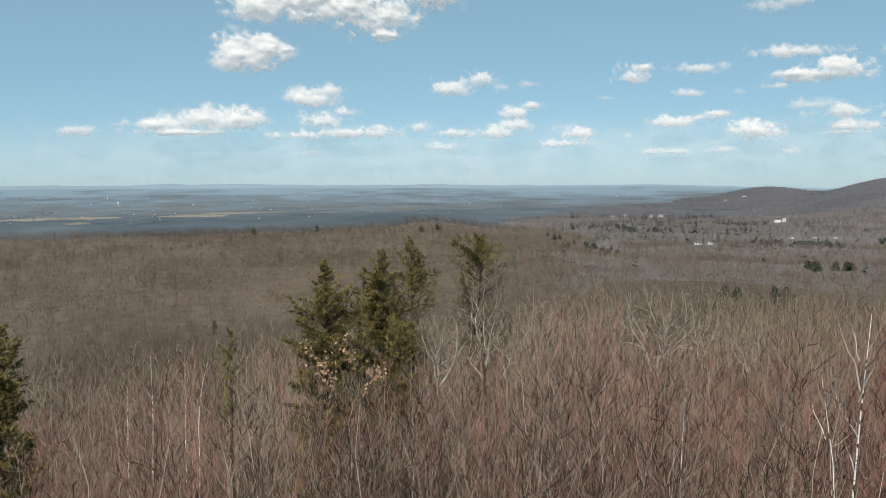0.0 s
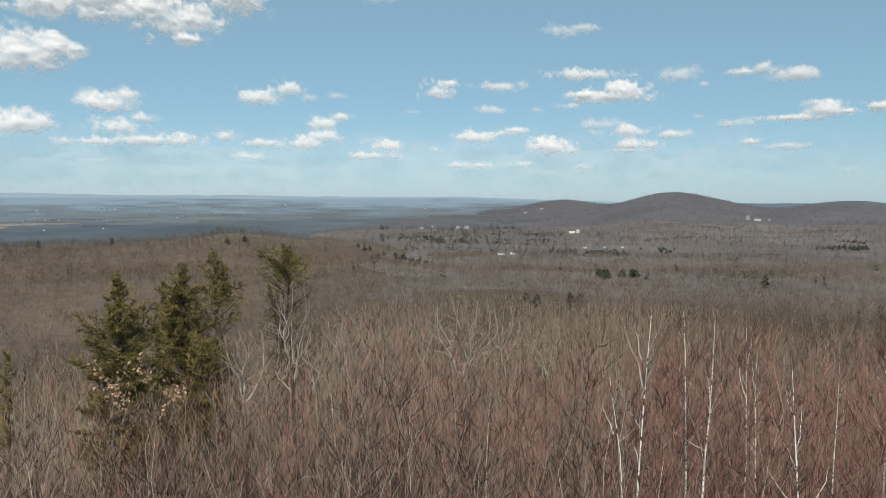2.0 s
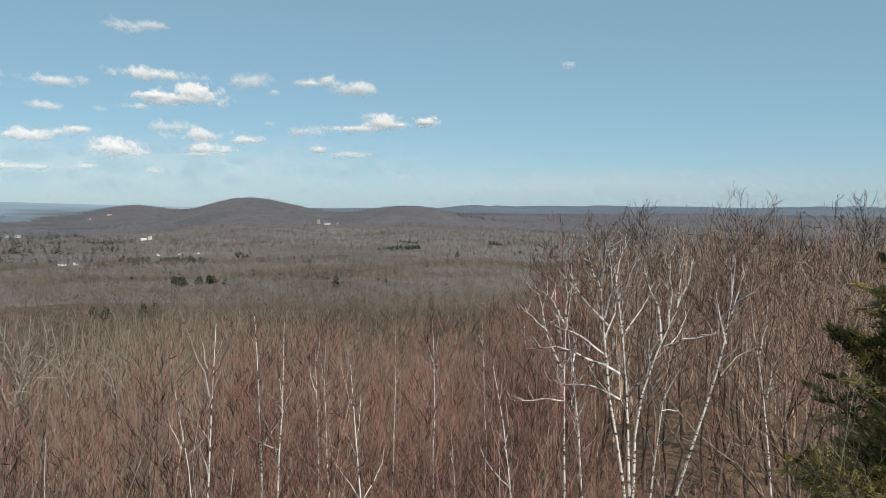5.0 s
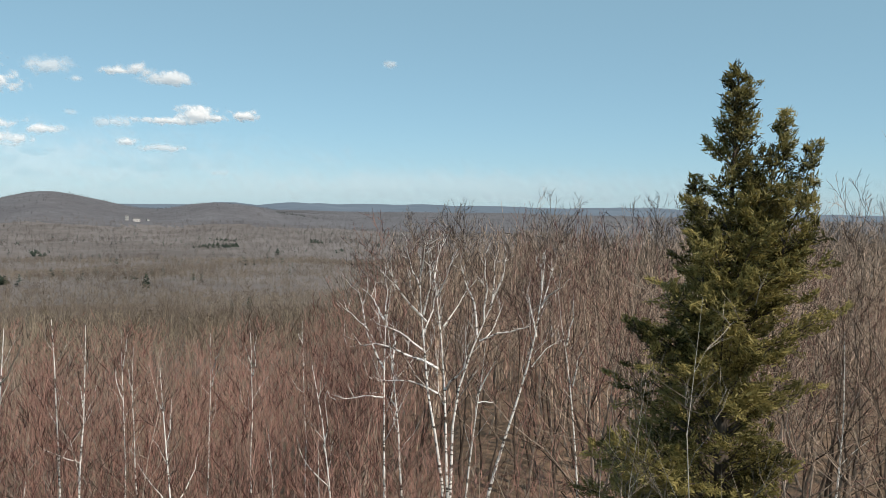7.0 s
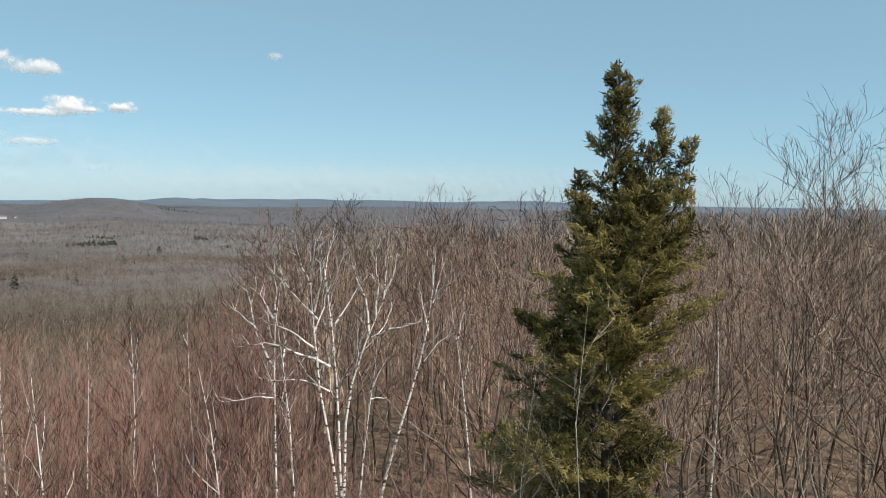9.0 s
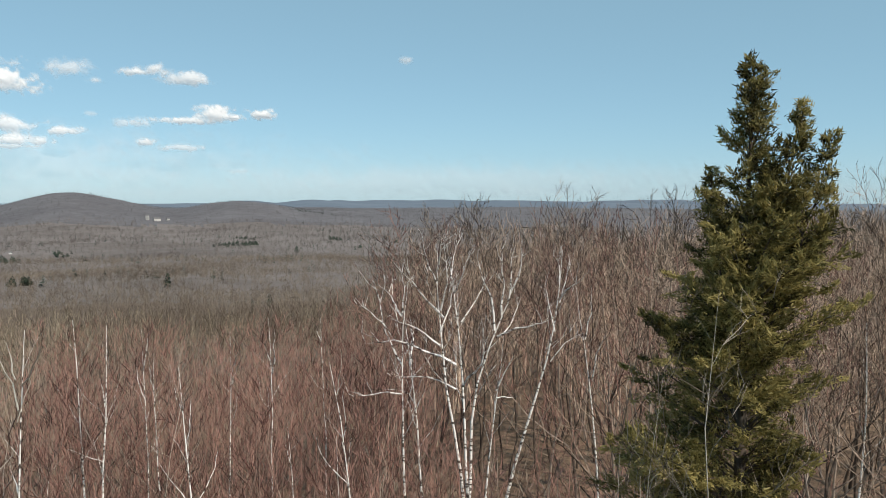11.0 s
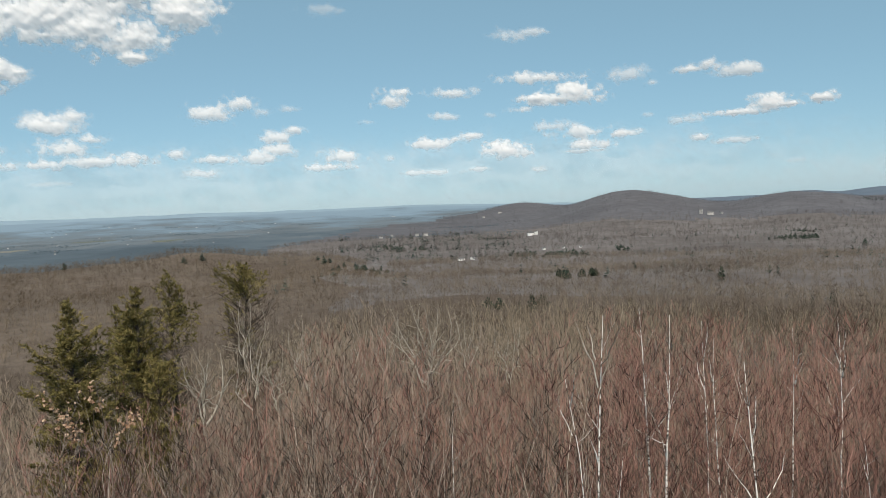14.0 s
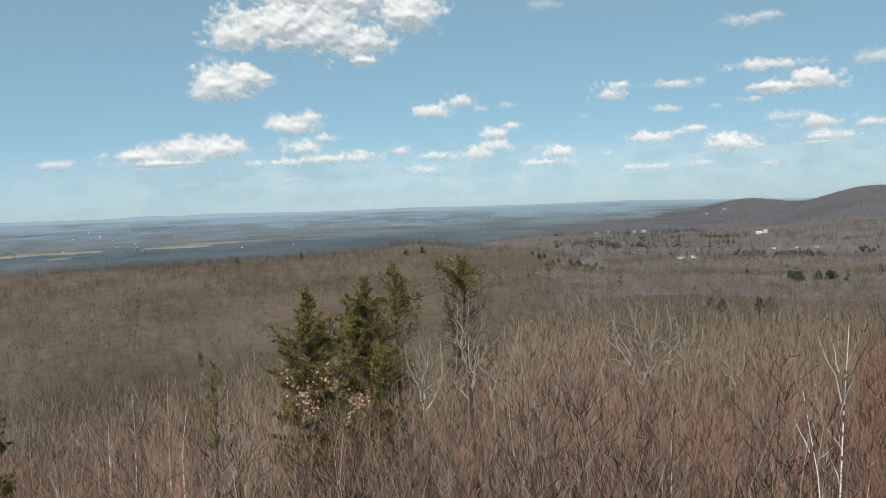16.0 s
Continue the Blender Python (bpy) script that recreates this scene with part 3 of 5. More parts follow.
def ramify(rng, h, r0, limbs=9, bole=0.4, kids=(5, 4, 3), angle=34, ratio=0.52, reach=0.42, up=0.1, wild=0.14, sway=0.012, finest=0.006, sides=6, lean=1.0, top=0.86, crest=0.42):
    """A leafless tree with a spreading crown: every branch carries the next order; kids counts them order by order."""
    trunk, limb_geos, crown = Geo(), [], Geo()
    t = np.linspace(0, 1, 9)
    p = np.stack([np.cumsum(rng.normal(0, sway, 9)) * h, np.cumsum(rng.normal(0, sway, 9)) * h, t * h * top], 1)
    p[0, :2] = 0
    rad = r0 * (1 - 0.86 * t)
    tube(trunk, p, rad, sides, 0.85)

    def bough(order, start, way, length, r, geo):
        k = max(2, (5 if sides > 3 else 4) - order)
        pts = curve(rng, start, way, length, k, up / (k - 1) * 4, wild * (1 + 0.3 * order))
        last = order == len(kids)
        rr = max(r, finest) * np.linspace(1, 0.0 if last else 0.4, k)
        tube(geo, pts, rr, 4 if order == 0 else 3, 0.72 if order == 0 else rng.uniform(0.05, 0.95))
        if last:
            return
        n = kids[order]
        f = np.linspace(0, 1, k)
        for i in range(n):
            u = 0.28 + 0.72 * (i + rng.uniform(0.1, 0.95)) / n
            base = np.array([np.interp(u, f, pts[:, c]) for c in range(3)])
            d = unit(pts[min(int(u * (k - 1)) + 1, k - 1)] - pts[min(int(u * (k - 1)), k - 2)])
            side = unit(np.cross(d, rng.normal(0, 1, 3)))
            a = radians(angle * rng.uniform(0.6, 1.4))
            bough(order + 1, base, d * math.cos(a) + side * math.sin(a), length * ratio * (1.25 - 0.6 * u) * rng.uniform(0.7, 1.25), np.interp(u, f, rr) * 0.62, crown)

    turn = rng.uniform(0, 6.28)
    for i in range(limbs):
        s = bole + (1.0 - bole) * (i + rng.uniform(0.1, 0.9)) / limbs
        base = np.array([np.interp(s, t, p[:, c]) for c in range(3)])
        turn += 2.4 + rng.normal(0, 0.4)
        open_ = radians(np.interp(s, (bole, 1.0), (58, 14)) * lean * rng.uniform(0.8, 1.2))
        way = (math.cos(turn) * math.sin(open_), math.sin(turn) * math.sin(open_), math.cos(open_))
        length = h * reach * np.interp(s, (bole, 1.0), (1.0, crest)) * rng.uniform(0.75, 1.2)
        g = Geo()
        bough(0, base, way, length, np.interp(s, t, rad) * 0.62, g)
        limb_geos.append(g)
    return trunk, limb_geos, crown, Geo()


def joined(*geos):
    g = Geo()
    for o in geos:
        if o.n:
            g.add(*o.arrays())
    return g


def bare_tree(name, label, rng, bark, twig, group, slight=False, form=grow, **how):
    trunk, limbs, crown, fine_twigs = form(rng, **how)
    e = thing(name, label, "tree", group)
    if slight:
        tagged(part("limb_spray", joined(*limbs), bark, e), kind="stuff")
        limbs = []
    part("trunk", trunk, bark, e, smooth=True)
    for g in limbs:
        part("limb", g, bark, e)
    tagged(part("crown", joined(crown, fine_twigs), twig, e), kind="stuff")
    return e


# treetop elevation seen from the lookout, by bearing
TOP_AZ = (-100, -92, -86, -80, -71, -63, -56, -53, -50, -47.5, -45, -37, -30, -20, -12.6, -5, 5, 13, 20, 29, 40)
TOP_EL = (2.0, 1.0, -0.2, -0.3, -0.5, -1.0, -1.1, -2.4, -5.0, -7.2, -8.0, -8.1, -7.6, -7.6, -6.8, -8.8, -10.0, -10.6, -11.0, -12.0, -12.5)


def room(az, r):
    """Height from the ground to the treetop line at a bearing and distance."""
    x, y = spot(az, r)
    z = float(ground_z(x, y))
    el = float(np.interp(az, TOP_AZ, TOP_EL))
    if r < 30 and (0.5 < az < 11 or az > 27):
        el = -11.6 if az < 20 else -14.5
    elif r < 34 and -6 < az < 2.5:
        el = -10.9
    elif r < 38 and -18.5 < az < -11.5:
        el = -10.2
    elif r < 46 and (-5 < az < 0 or -22.5 < az < -19.5):
        el = -10.5
    return EYE + r * math.tan(radians(el)) - z, x, y, z


def place(x, y, z, turn, s, sz=None):
    return pose(x, y, z, 0, 0, turn) @ Matrix.Diagonal((s, s, sz or s, 1))


rng = np.random.default_rng(7)
CONIFER = (-75.9, 13.7)


def scatter_points(a0, a1, r0, r1, area, seed):
    """Jittered places over a sector, about one for each area square metres."""
    g = np.random.default_rng(seed)
    n = int(0.5 * radians(a1 - a0) * (r1 * r1 - r0 * r0) / area)
    a = g.uniform(a0, a1, n)
    r = np.sqrt(g.uniform(r0 * r0, r1 * r1, n))
    return sorted(zip(r, a))


# --- the sapling thicket below the lookout
thicket = []
for i in range(8):
    red = i in (1, 4, 6)
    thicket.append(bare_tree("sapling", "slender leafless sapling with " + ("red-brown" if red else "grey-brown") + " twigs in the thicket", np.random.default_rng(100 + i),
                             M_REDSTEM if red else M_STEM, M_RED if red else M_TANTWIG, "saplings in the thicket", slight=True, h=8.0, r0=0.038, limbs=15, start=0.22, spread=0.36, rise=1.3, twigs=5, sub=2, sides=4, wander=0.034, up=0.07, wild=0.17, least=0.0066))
PLAIN_SAPLINGS = [0, 2, 3, 5, 7]
RED_SAPLINGS = [1, 4, 6]
spare = []
count = 0
first = {}


def reddish(az):
    """The share of red-twigged saplings at a bearing."""
    return np.interp(az, (-66, -56, -46, -30, -22, 0, 10, 18, 40), (0.3, 0.45, 0.9, 0.8, 0.35, 0.25, 0.3, 0.6, 0.7))


BIRCHES = ((-27.9, 11.1), (-26.2, 11.1), (-29.0, 11.4), (-30.7, 20), (-32.4, 19), (-34.6, 24), (-35.2, 24.5), (-37.8, 12.5), (-40.3, 27), (-43.0, 24), (-44.5, 16), (-46.6, 25), (-48.3, 14), (-50.5, 21))
for r, az in scatter_points(-52, 38, 12.5, 46, 1.65, 5) + scatter_points(-1, 12, 17, 28, 1.6, 6):
    top, x, y, z = room(az, r)
    h = top * rng.uniform(0.72, 1.0)
    if any(abs(az - a) < 8.0 / r and r < d for a, d in BIRCHES) and rng.uniform() < 0.85:
        h = min(h, (EYE - r * math.tan(radians(17.0)) - z) * rng.uniform(0.8, 1.0))      # low brush before the birches
    if r < 17:
        h *= 0.93
    if az > 11 and rng.uniform() < 0.22:
        continue
    if h < 2.5:
        continue
    h = min(h, 10.5)
    k = int(rng.choice(RED_SAPLINGS if rng.uniform() < reddish(az) else PLAIN_SAPLINGS))
    m = place(x, y, z - 0.1, rng.uniform(0, 360), 0.7 + 0.3 * h / 8, h / 8)
    if r < 25 and count < 300:
        count += 1
        if k not in first:
            first[k] = m
        else:
            copy_thing(thicket[k], m)
    else:
        spare.append((k, m))


for k, m in first.items():
    thicket[k].matrix_basis = m


def template(seed, form=grow, **how):
    trunk, limbs, crown, fine_twigs = form(np.random.default_rng(seed), **how)
    return joined(trunk, *limbs, crown, fine_twigs).arrays()


def woods(name, label, category, templates, places, mat):
    """Many trees joined into one mesh: places are a template's number and a pose."""
    groups = {}
    for k, m in places:
        groups.setdefault(k, []).append(m)
    vs, fs, ts, n = [], [], [], 0
    g = np.random.default_rng(len(places))
    for k, ms in groups.items():
        v, f, own = templates[k]
        mm = np.array([[list(row) for row in m] for m in ms])
        out = np.einsum("nij,vj->nvi", mm[:, :3, :3], v) + mm[:, None, :3, 3]
        vs.append(out.reshape(-1, 3))
        fs.append((f[None] + (np.arange(len(ms)) * len(v))[:, None, None] + n).reshape(-1, 3))
        patch = fbm(mm[:, 0, 3] / 90, mm[:, 1, 3] / 90, 3, 17) * 1.1
        ts.append(np.clip((g.normal(0, 0.16, len(ms)) + patch)[:, None] + own[None], 0, 1).ravel())
        n += len(ms) * len(v)
    return tagged(new(name, mesh_of(name, (np.concatenate(vs), np.concatenate(fs), np.concatenate(ts)), mat)), label, category, kind="stuff")


for r, az in scatter_points(-104, -50, 18, 58, 8.0, 12):
    if abs(az - CONIFER[0]) < 11 and r < 18 or az < -78 and rng.uniform() < 0.6:
        continue
    x, y = spot(az, r)
    h = rng.uniform(3.5, 8.0)
    if az > -66 and r < 27:
        h = min(h, EYE - r * math.tan(radians(15.5)) - float(ground_z(x, y)))
    spare.append((int(rng.choice(RED_SAPLINGS)), place(x, y, float(ground_z(x, y)) - 0.1, rng.uniform(0, 360), 0.7 + 0.3 * h / 8, h / 8)))
for r, az in scatter_points(-72, -49, 14, 28, 1.8, 14):
    if abs(az - CONIFER[0]) < 7 and r < 18:
        continue
    x, y = spot(az, r)
    h = (EYE - r * math.tan(radians(16.0)) - float(ground_z(x, y))) * rng.uniform(0.7, 1.0)
    spare.append((int(rng.choice(RED_SAPLINGS if rng.uniform() < 0.7 else PLAIN_SAPLINGS)), place(x, y, float(ground_z(x, y)) - 0.1, rng.uniform(0, 360), 0.7 + 0.3 * h / 8, h / 8)))
SPARE = {i: template(140 + i, h=8.0, r0=0.04, limbs=10, start=0.28, spread=0.38, rise=1.3, twigs=4, sub=2, sides=3, wander=0.034, up=0.07, wild=0.17, least=0.009) for i in range(8)}
woods("sapling_thicket", "dense grey-brown thicket of leafless saplings on the slope", "thicket", SPARE, [p for p in spare if p[0] in PLAIN_SAPLINGS], M_TWIG)
woods("red_sapling_thicket", "dense thicket of leafless saplings with red-brown twigs", "thicket", SPARE, [p for p in spare if p[0] in RED_SAPLINGS], M_RED)

# --- the grove of taller trees on the level top
grove = [bare_tree("grove_tree", "tall leafless grove tree with a grey trunk and " + ("red-brown" if i in (1, 4) else "grey-brown") + " twigs", np.random.default_rng(200 + i), M_BARK, M_RED if i in (1, 4) else M_GROVETWIG, "trees of the grove",
                   form=ramify, h=13.0, r0=0.08, limbs=9, bole=0.38, kids=(5, 3, 2), reach=0.36, finest=0.007, sway=0.014) for i in range(6)]
GROVE = {i: template(240 + i, form=ramify, h=13.0, r0=0.085, limbs=7, bole=0.35, kids=(3, 2), reach=0.38, finest=0.015, sides=3, sway=0.014) for i in range(6)}
far_grove, used_first = [], {}
for r, az in scatter_points(-104, -52, 17, 78, 6.0, 9):
    if az > -67 and r < 27 or abs(az - CONIFER[0]) < 11 and r < 17.5:
        continue
    top, x, y, z = room(az, r)
    h = min(top * rng.uniform(0.74, 1.0), 18)
    k = int(rng.choice((1, 4)) if az > -65 and rng.uniform() < 0.35 else rng.integers(0, 6))
    m = place(x, y, z - 0.1, rng.uniform(0, 360), rng.uniform(0.8, 1.15) * (0.6 + 0.4 * h / 13), h / 13)
    if r < 42:
        if k not in used_first:
            used_first[k] = m
        else:
            copy_thing(grove[k], m)
    else:
        far_grove.append((k, m))
for k, m in used_first.items():
    grove[k].matrix_basis = m
woods("grove_woods", "leafless woods on the level hilltop", "woods", GROVE, far_grove, M_GROVETWIG)

# --- woods down the slope, across the valley and on the far hills


def spiky(seed, h, w, n, thick):
    """A far leafless tree of single blades: a stem and limbs that fan upwards."""
    g, out = np.random.default_rng(seed), Geo()

    def blade(p, q, wide):
        side = unit(np.cross(np.subtract(q, p), g.normal(0, 1, 3))) * wide
        out.add([np.add(p, side), np.subtract(p, side), q], [(0, 1, 2)], g.uniform(0.3, 0.7))
    blade((0, 0, 0), (g.normal(0, 0.3), g.normal(0, 0.3), h * 0.8), thick * 1.2)
    for _ in range(n):
        a, s = g.uniform(0, 6.28), g.uniform(0, 1) ** 0.7
        reach = w * math.sqrt(max(0.0, 1 - (2 * s - 0.8) ** 2 / 1.5)) * g.uniform(0.35, 1.0)
        q = np.array([math.cos(a) * reach, math.sin(a) * reach, h * (0.4 + 0.58 * s - 0.1 * reach / w)])
        p = np.array([q[0] * 0.35, q[1] * 0.35, q[2] - h * g.uniform(0.12, 0.25)])
        blade(p, q, thick)
        mid = (p + q) / 2
        blade(mid, mid + g.normal(0, 0.25, 3) * w + np.array([0, 0, h * 0.1]), thick * 0.8)
    return out.arrays()


SLOPE = {i: template(300 + i, form=ramify, h=11.0, r0=0.085, limbs=7, bole=0.3, kids=(3, 2), reach=0.42, finest=0.019, sides=3, wild=0.2, sway=0.018) for i in range(7)}
MIDDLE = {i: spiky(320 + i, 10.5, 4.2, 22, 0.07) for i in range(8)}
RIDGE = {i: spiky(340 + i, 9.5, 4.8, 8, 0.10) for i in range(8)}
FAR = {i: spiky(360 + i, 9.0, 5.5, 6, 0.28) for i in range(6)}


# houses in the valley: bearing, distance, width, depth, height, turn
HOUSES = ((-11.45, 1150, 12, 8, 5, 20), (-12.0, 1160, 7, 6, 3.5, -30), (-17.7, 1250, 20, 8, 4, 10), (-18.5, 1260, 9, 7, 3.5, 50), (-15.2, 2250, 22, 10, 7, 15), (-14.6, 2260, 14, 9, 6, -20), (-12.0, 2250, 14, 9, 6, 40), (-12.8, 2300, 12, 9, 6, 0), (-22.7, 2050, 26, 12, 7, 12), (-23.1, 2060, 12, 9, 9, -30), (-35.0, 2450, 34, 14, 8, 10))
HOUSES += ((-34.4, 2460, 14, 12, 12, -20), (-35.7, 2470, 14, 9, 5, 30), (-23.6, 1400, 9, 7, 3, 20), (-25.0, 1420, 8, 7, 3, -15), (-26.2, 1420, 8, 6, 3, 5), (-19.4, 3250, 18, 12, 6, 20), (-20.6, 3350, 30, 12, 4, 0), (-62.4, 1200, 9, 7, 5, 10), (-60.0, 1210, 11, 7, 4, -20), (-66.4, 1200, 9, 7, 4, 30))


def strew(kinds, a0, a1, r0, r1, area, seed, top=None, low=0.75, high=1.15, wide=1.0):
    out = []
    g = np.random.default_rng(seed)
    pts = np.array(scatter_points(a0, a1, r0, r1, area, seed))
    x, y = -np.sin(np.radians(pts[:, 1])) * pts[:, 0], np.cos(np.radians(pts[:, 1])) * pts[:, 0]
    z = ground_z(x, y)
    edge = plain_edge(x, y)
    for i in range(len(pts)):
        if pts[i, 0] > edge[i] + 110:
            continue
        if any(abs(pts[i, 1] - q[0]) * pts[i, 0] * 0.01745 < q[2] * 0.4 + 5 and q[1] - 230 < pts[i, 0] < q[1] + 15 for q in HOUSES):
            continue
        s = g.uniform(low, high)
        if top:
            s = min(s, max(0.45, room(pts[i, 1], pts[i, 0])[0] / top))
        out.append((int(g.integers(0, len(kinds))), place(x[i], y[i], z[i] - 0.2, g.uniform(0, 360), s * wide, s)))
    return out


woods("slope_woods", "leafless woods falling away down the hillside", "woods", SLOPE, strew(SLOPE, -54, 38, 46, 125, 13.5, 21, top=11.0), M_SLOPE)
woods("hillside_woods", "leafless grey-brown woods on the lower hillside", "woods", MIDDLE, strew(MIDDLE, -54, 38, 120, 430, 42, 22) + strew(MIDDLE, -98, -54, 76, 300, 36, 26, high=1.3), M_MIDWOODS)
opposite, basin = [], []
for k, m in strew(RIDGE, -72, 36, 430, 1150, 40, 23):
    x, y = m.translation.x, m.translation.y
    turn = math.degrees(math.atan2(-x, y)) + 30 * float(fbm(x / 170, y / 170, 3, 13))
    (opposite if turn > -9 else basin).append((k, m))
woods("ridge_woods", "leafless brown woods covering the opposite ridge", "woods", RIDGE, opposite, M_WOODS)
woods("basin_woods", "leafless grey woods in the basin below the hill", "woods", RIDGE, basin, M_MIDWOODS)
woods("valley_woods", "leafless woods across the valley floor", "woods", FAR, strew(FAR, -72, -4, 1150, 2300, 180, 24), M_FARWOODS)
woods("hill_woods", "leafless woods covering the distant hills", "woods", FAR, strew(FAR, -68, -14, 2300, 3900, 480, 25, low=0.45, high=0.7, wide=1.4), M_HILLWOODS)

# --- birches


def birch(label, dist, way, r0=0.055, limbs=6, start=0.5, seed=0, spread=0.26, rise=1.4, twigs=6, forks=()):
    """way: bearings and elevations that the stem passes at that distance, from low to high."""
    r0 *= 1.05
    pts = []
    for az, el in way:
        x, y = spot(az, dist)
        pts.append((x, y, EYE + dist * math.tan(radians(el))))
    (x0, y0, z0), (x1, y1, z1) = pts[0], pts[1]
    gz = float(ground_z(x0, y0))
    lean = (z0 - gz) / max(z1 - z0, 0.1)
    bx, by = x0 - (x1 - x0) * min(lean, 2) * 0.5, y0 - (y1 - y0) * min(lean, 2) * 0.5
    base = (bx, by, float(ground_z(bx, by)) - 0.1)
    path = [(px - bx, py - by, pz - base[2]) for px, py, pz in ((base), *pts)]
    g = np.random.default_rng(400 + seed)
    trunk, limb_geos, branches, crown = grow(g, 10, r0, limbs, start, spread if dist > 18 else spread * 0.5, rise, twigs, 3, 6, path, up=0.2, stout=0.4, wild=0.22)
    e = thing("birch", label, "tree", "white birches")
    e.location = base
    part("trunk", trunk, M_BIRCH, e, "white peeling bark with dark marks", True)
    for lg in limb_geos:
        part("limb", lg, M_BIRCH, e)
    near = 1.0 if dist > 18 else 0.42
    for fork in forks:
        f = np.linspace(0, 1, 7)
        u = np.linspace(0, 1, len(fork))
        a, el = np.interp(f, u, [q[0] for q in fork]), np.interp(f, u, [q[1] for q in fork])
        away = dist + np.linspace(0, 1, 7) * g.normal(0, 0.8)
        lp = np.stack([-np.sin(np.radians(a)) * away - base[0], np.cos(np.radians(a)) * away - base[1], EYE + away * np.tan(np.radians(el)) - base[2]], 1)
        lp[1:-1] = 0.25 * lp[:-2] + 0.5 * lp[1:-1] + 0.25 * lp[2:]
        length = np.linalg.norm(lp[-1] - lp[0])
        lp[1:] += g.normal(0, 0.012 * length, (6, 3))
        lg = Geo()
        tube(lg, lp, np.array([1, 0.9, 0.78, 0.64, 0.48, 0.3, 0.0]) * min(r0 * 0.45, (0.006 + 0.013 * length) * near), 4)
        part("limb", lg, M_PALE if dist < 18 and fork[0][1] > -14.5 else M_BIRCH, e)
        for k in (1, 2, 3, 3, 4, 5, 5, 6) if dist > 18 else (2, 4, 5, 6):
            tw = curve(g, lp[k], unit(lp[-1] - lp[0]) + g.normal(0, 0.6, 3) + np.array([0, 0, 0.5]), (length * g.uniform(0.15, 0.35) + 0.15) * near, 4, 0.2, 0.25)
            tube(branches if k > 3 else crown, tw, np.array([0.008, 0.007, 0.005, 0]) * near, 3)
            for _ in range(5):
                c0 = tw[g.integers(1, 4)]
                tube(crown, [c0, c0 + unit(unit(tw[-1] - tw[0]) + g.normal(0, 0.6, 3)) * (0.12 * length + 0.15) * near], [0.004 * near, 0], 3, g.uniform())
    tagged(part("branch_spray", branches, M_BIRCH if len(forks) > 3 and dist > 18 else M_TANTWIG, e), kind="stuff")
    part("crown", crown, M_RED, e, "fine red-brown twigs")
    return e


SLIM, CLUMP = "slim white birch with red-brown twigs in the thicket", "leaning white birch with long bare limbs in a clump"
birch("white birch with a forked stem rising from the thicket", 11.1, ((-27.7, -20.0), (-27.9, -15.2), (-27.9, -11.5), (-28.3, -8.5)), 0.05, 6, 0.62, 1, forks=(((-27.9, -13.4), (-27.2, -11.1), (-26.3, -8.4)), ((-28.1, -11.9), (-29.2, -10.4), (-29.7, -9.1)), ((-27.7, -18.3), (-27.4, -17.6), (-27.1, -16.8)), ((-27.8, -14.1), (-28.6, -11.9), (-28.8, -9.3)), ((-27.8, -11.5), (-27.5, -10.0), (-27.2, -9.0)),))
birch("thin white birch stem beside a larger one", 11.1, ((-26.9, -19.9), (-26.1, -16.9), (-25.9, -14.0), (-25.7, -12.8)), 0.036, 6, 0.62, 2, forks=(((-26.0, -16.6), (-25.4, -15.4), (-25.0, -14.1)), ((-25.9, -14.7), (-26.3, -13.3), (-26.4, -12.2)),))
birch("thin leaning white birch stem in the thicket", 11.4, ((-28.7, -20.1), (-29.0, -18.8), (-29.3, -17.9)), 0.026, 6, 0.62, 3, forks=())
birch(SLIM, 20, ((-30.9, -20.4), (-30.8, -16.0), (-30.7, -12.9), (-30.6, -9.5), (-30.5, -7.9)), 0.06, 6, 0.62, 4, forks=())
birch(SLIM, 19, ((-31.9, -20.1), (-32.2, -16.1), (-32.5, -13.0), (-32.5, -10.7), (-32.5, -8.6)), 0.063, 6, 0.62, 5, forks=(((-32.3, -13.8), (-32.2, -12.6), (-32.1, -11.9)),))
birch(SLIM, 24, ((-34.7, -17.7), (-34.6, -13.5), (-34.6, -11.2), (-34.5, -9.0)), 0.042, 6, 0.62, 6, forks=(((-34.6, -11.6), (-34.8, -10.4), (-35.0, -9.1)), ((-34.6, -13.5), (-34.2, -12.4), (-34.2, -11.2)),))
birch(SLIM, 24.5, ((-35.4, -17.8), (-35.1, -14.7), (-35.2, -12.0), (-35.3, -10.1)), 0.045, 6, 0.62, 7, forks=(((-35.2, -13.2), (-35.0, -12.0), (-34.9, -10.8)),))
birch("white birch with spreading low forks in the thicket", 12.5, ((-38.2, -21.1), (-37.9, -17.0), (-37.6, -13.9), (-37.4, -11.6)), 0.052, 6, 0.62, 8, forks=(((-38.2, -20.8), (-39.3, -18.9), (-39.9, -16.9)), ((-38.1, -20.6), (-37.0, -19.2), (-35.8, -17.6)), ((-37.8, -17.7), (-37.3, -16.6), (-36.7, -15.4)), ((-37.8, -17.0), (-38.1, -15.1), (-38.0, -13.6)), ((-37.7, -14.7), (-37.2, -13.5), (-37.0, -12.4)),))
birch(SLIM, 27, ((-40.1, -15.3), (-40.3, -12.6), (-40.3, -11.8), (-40.2, -9.4)), 0.045, 6, 0.62, 9, forks=(((-40.3, -13.0), (-40.5, -11.4), (-40.7, -10.6)),))
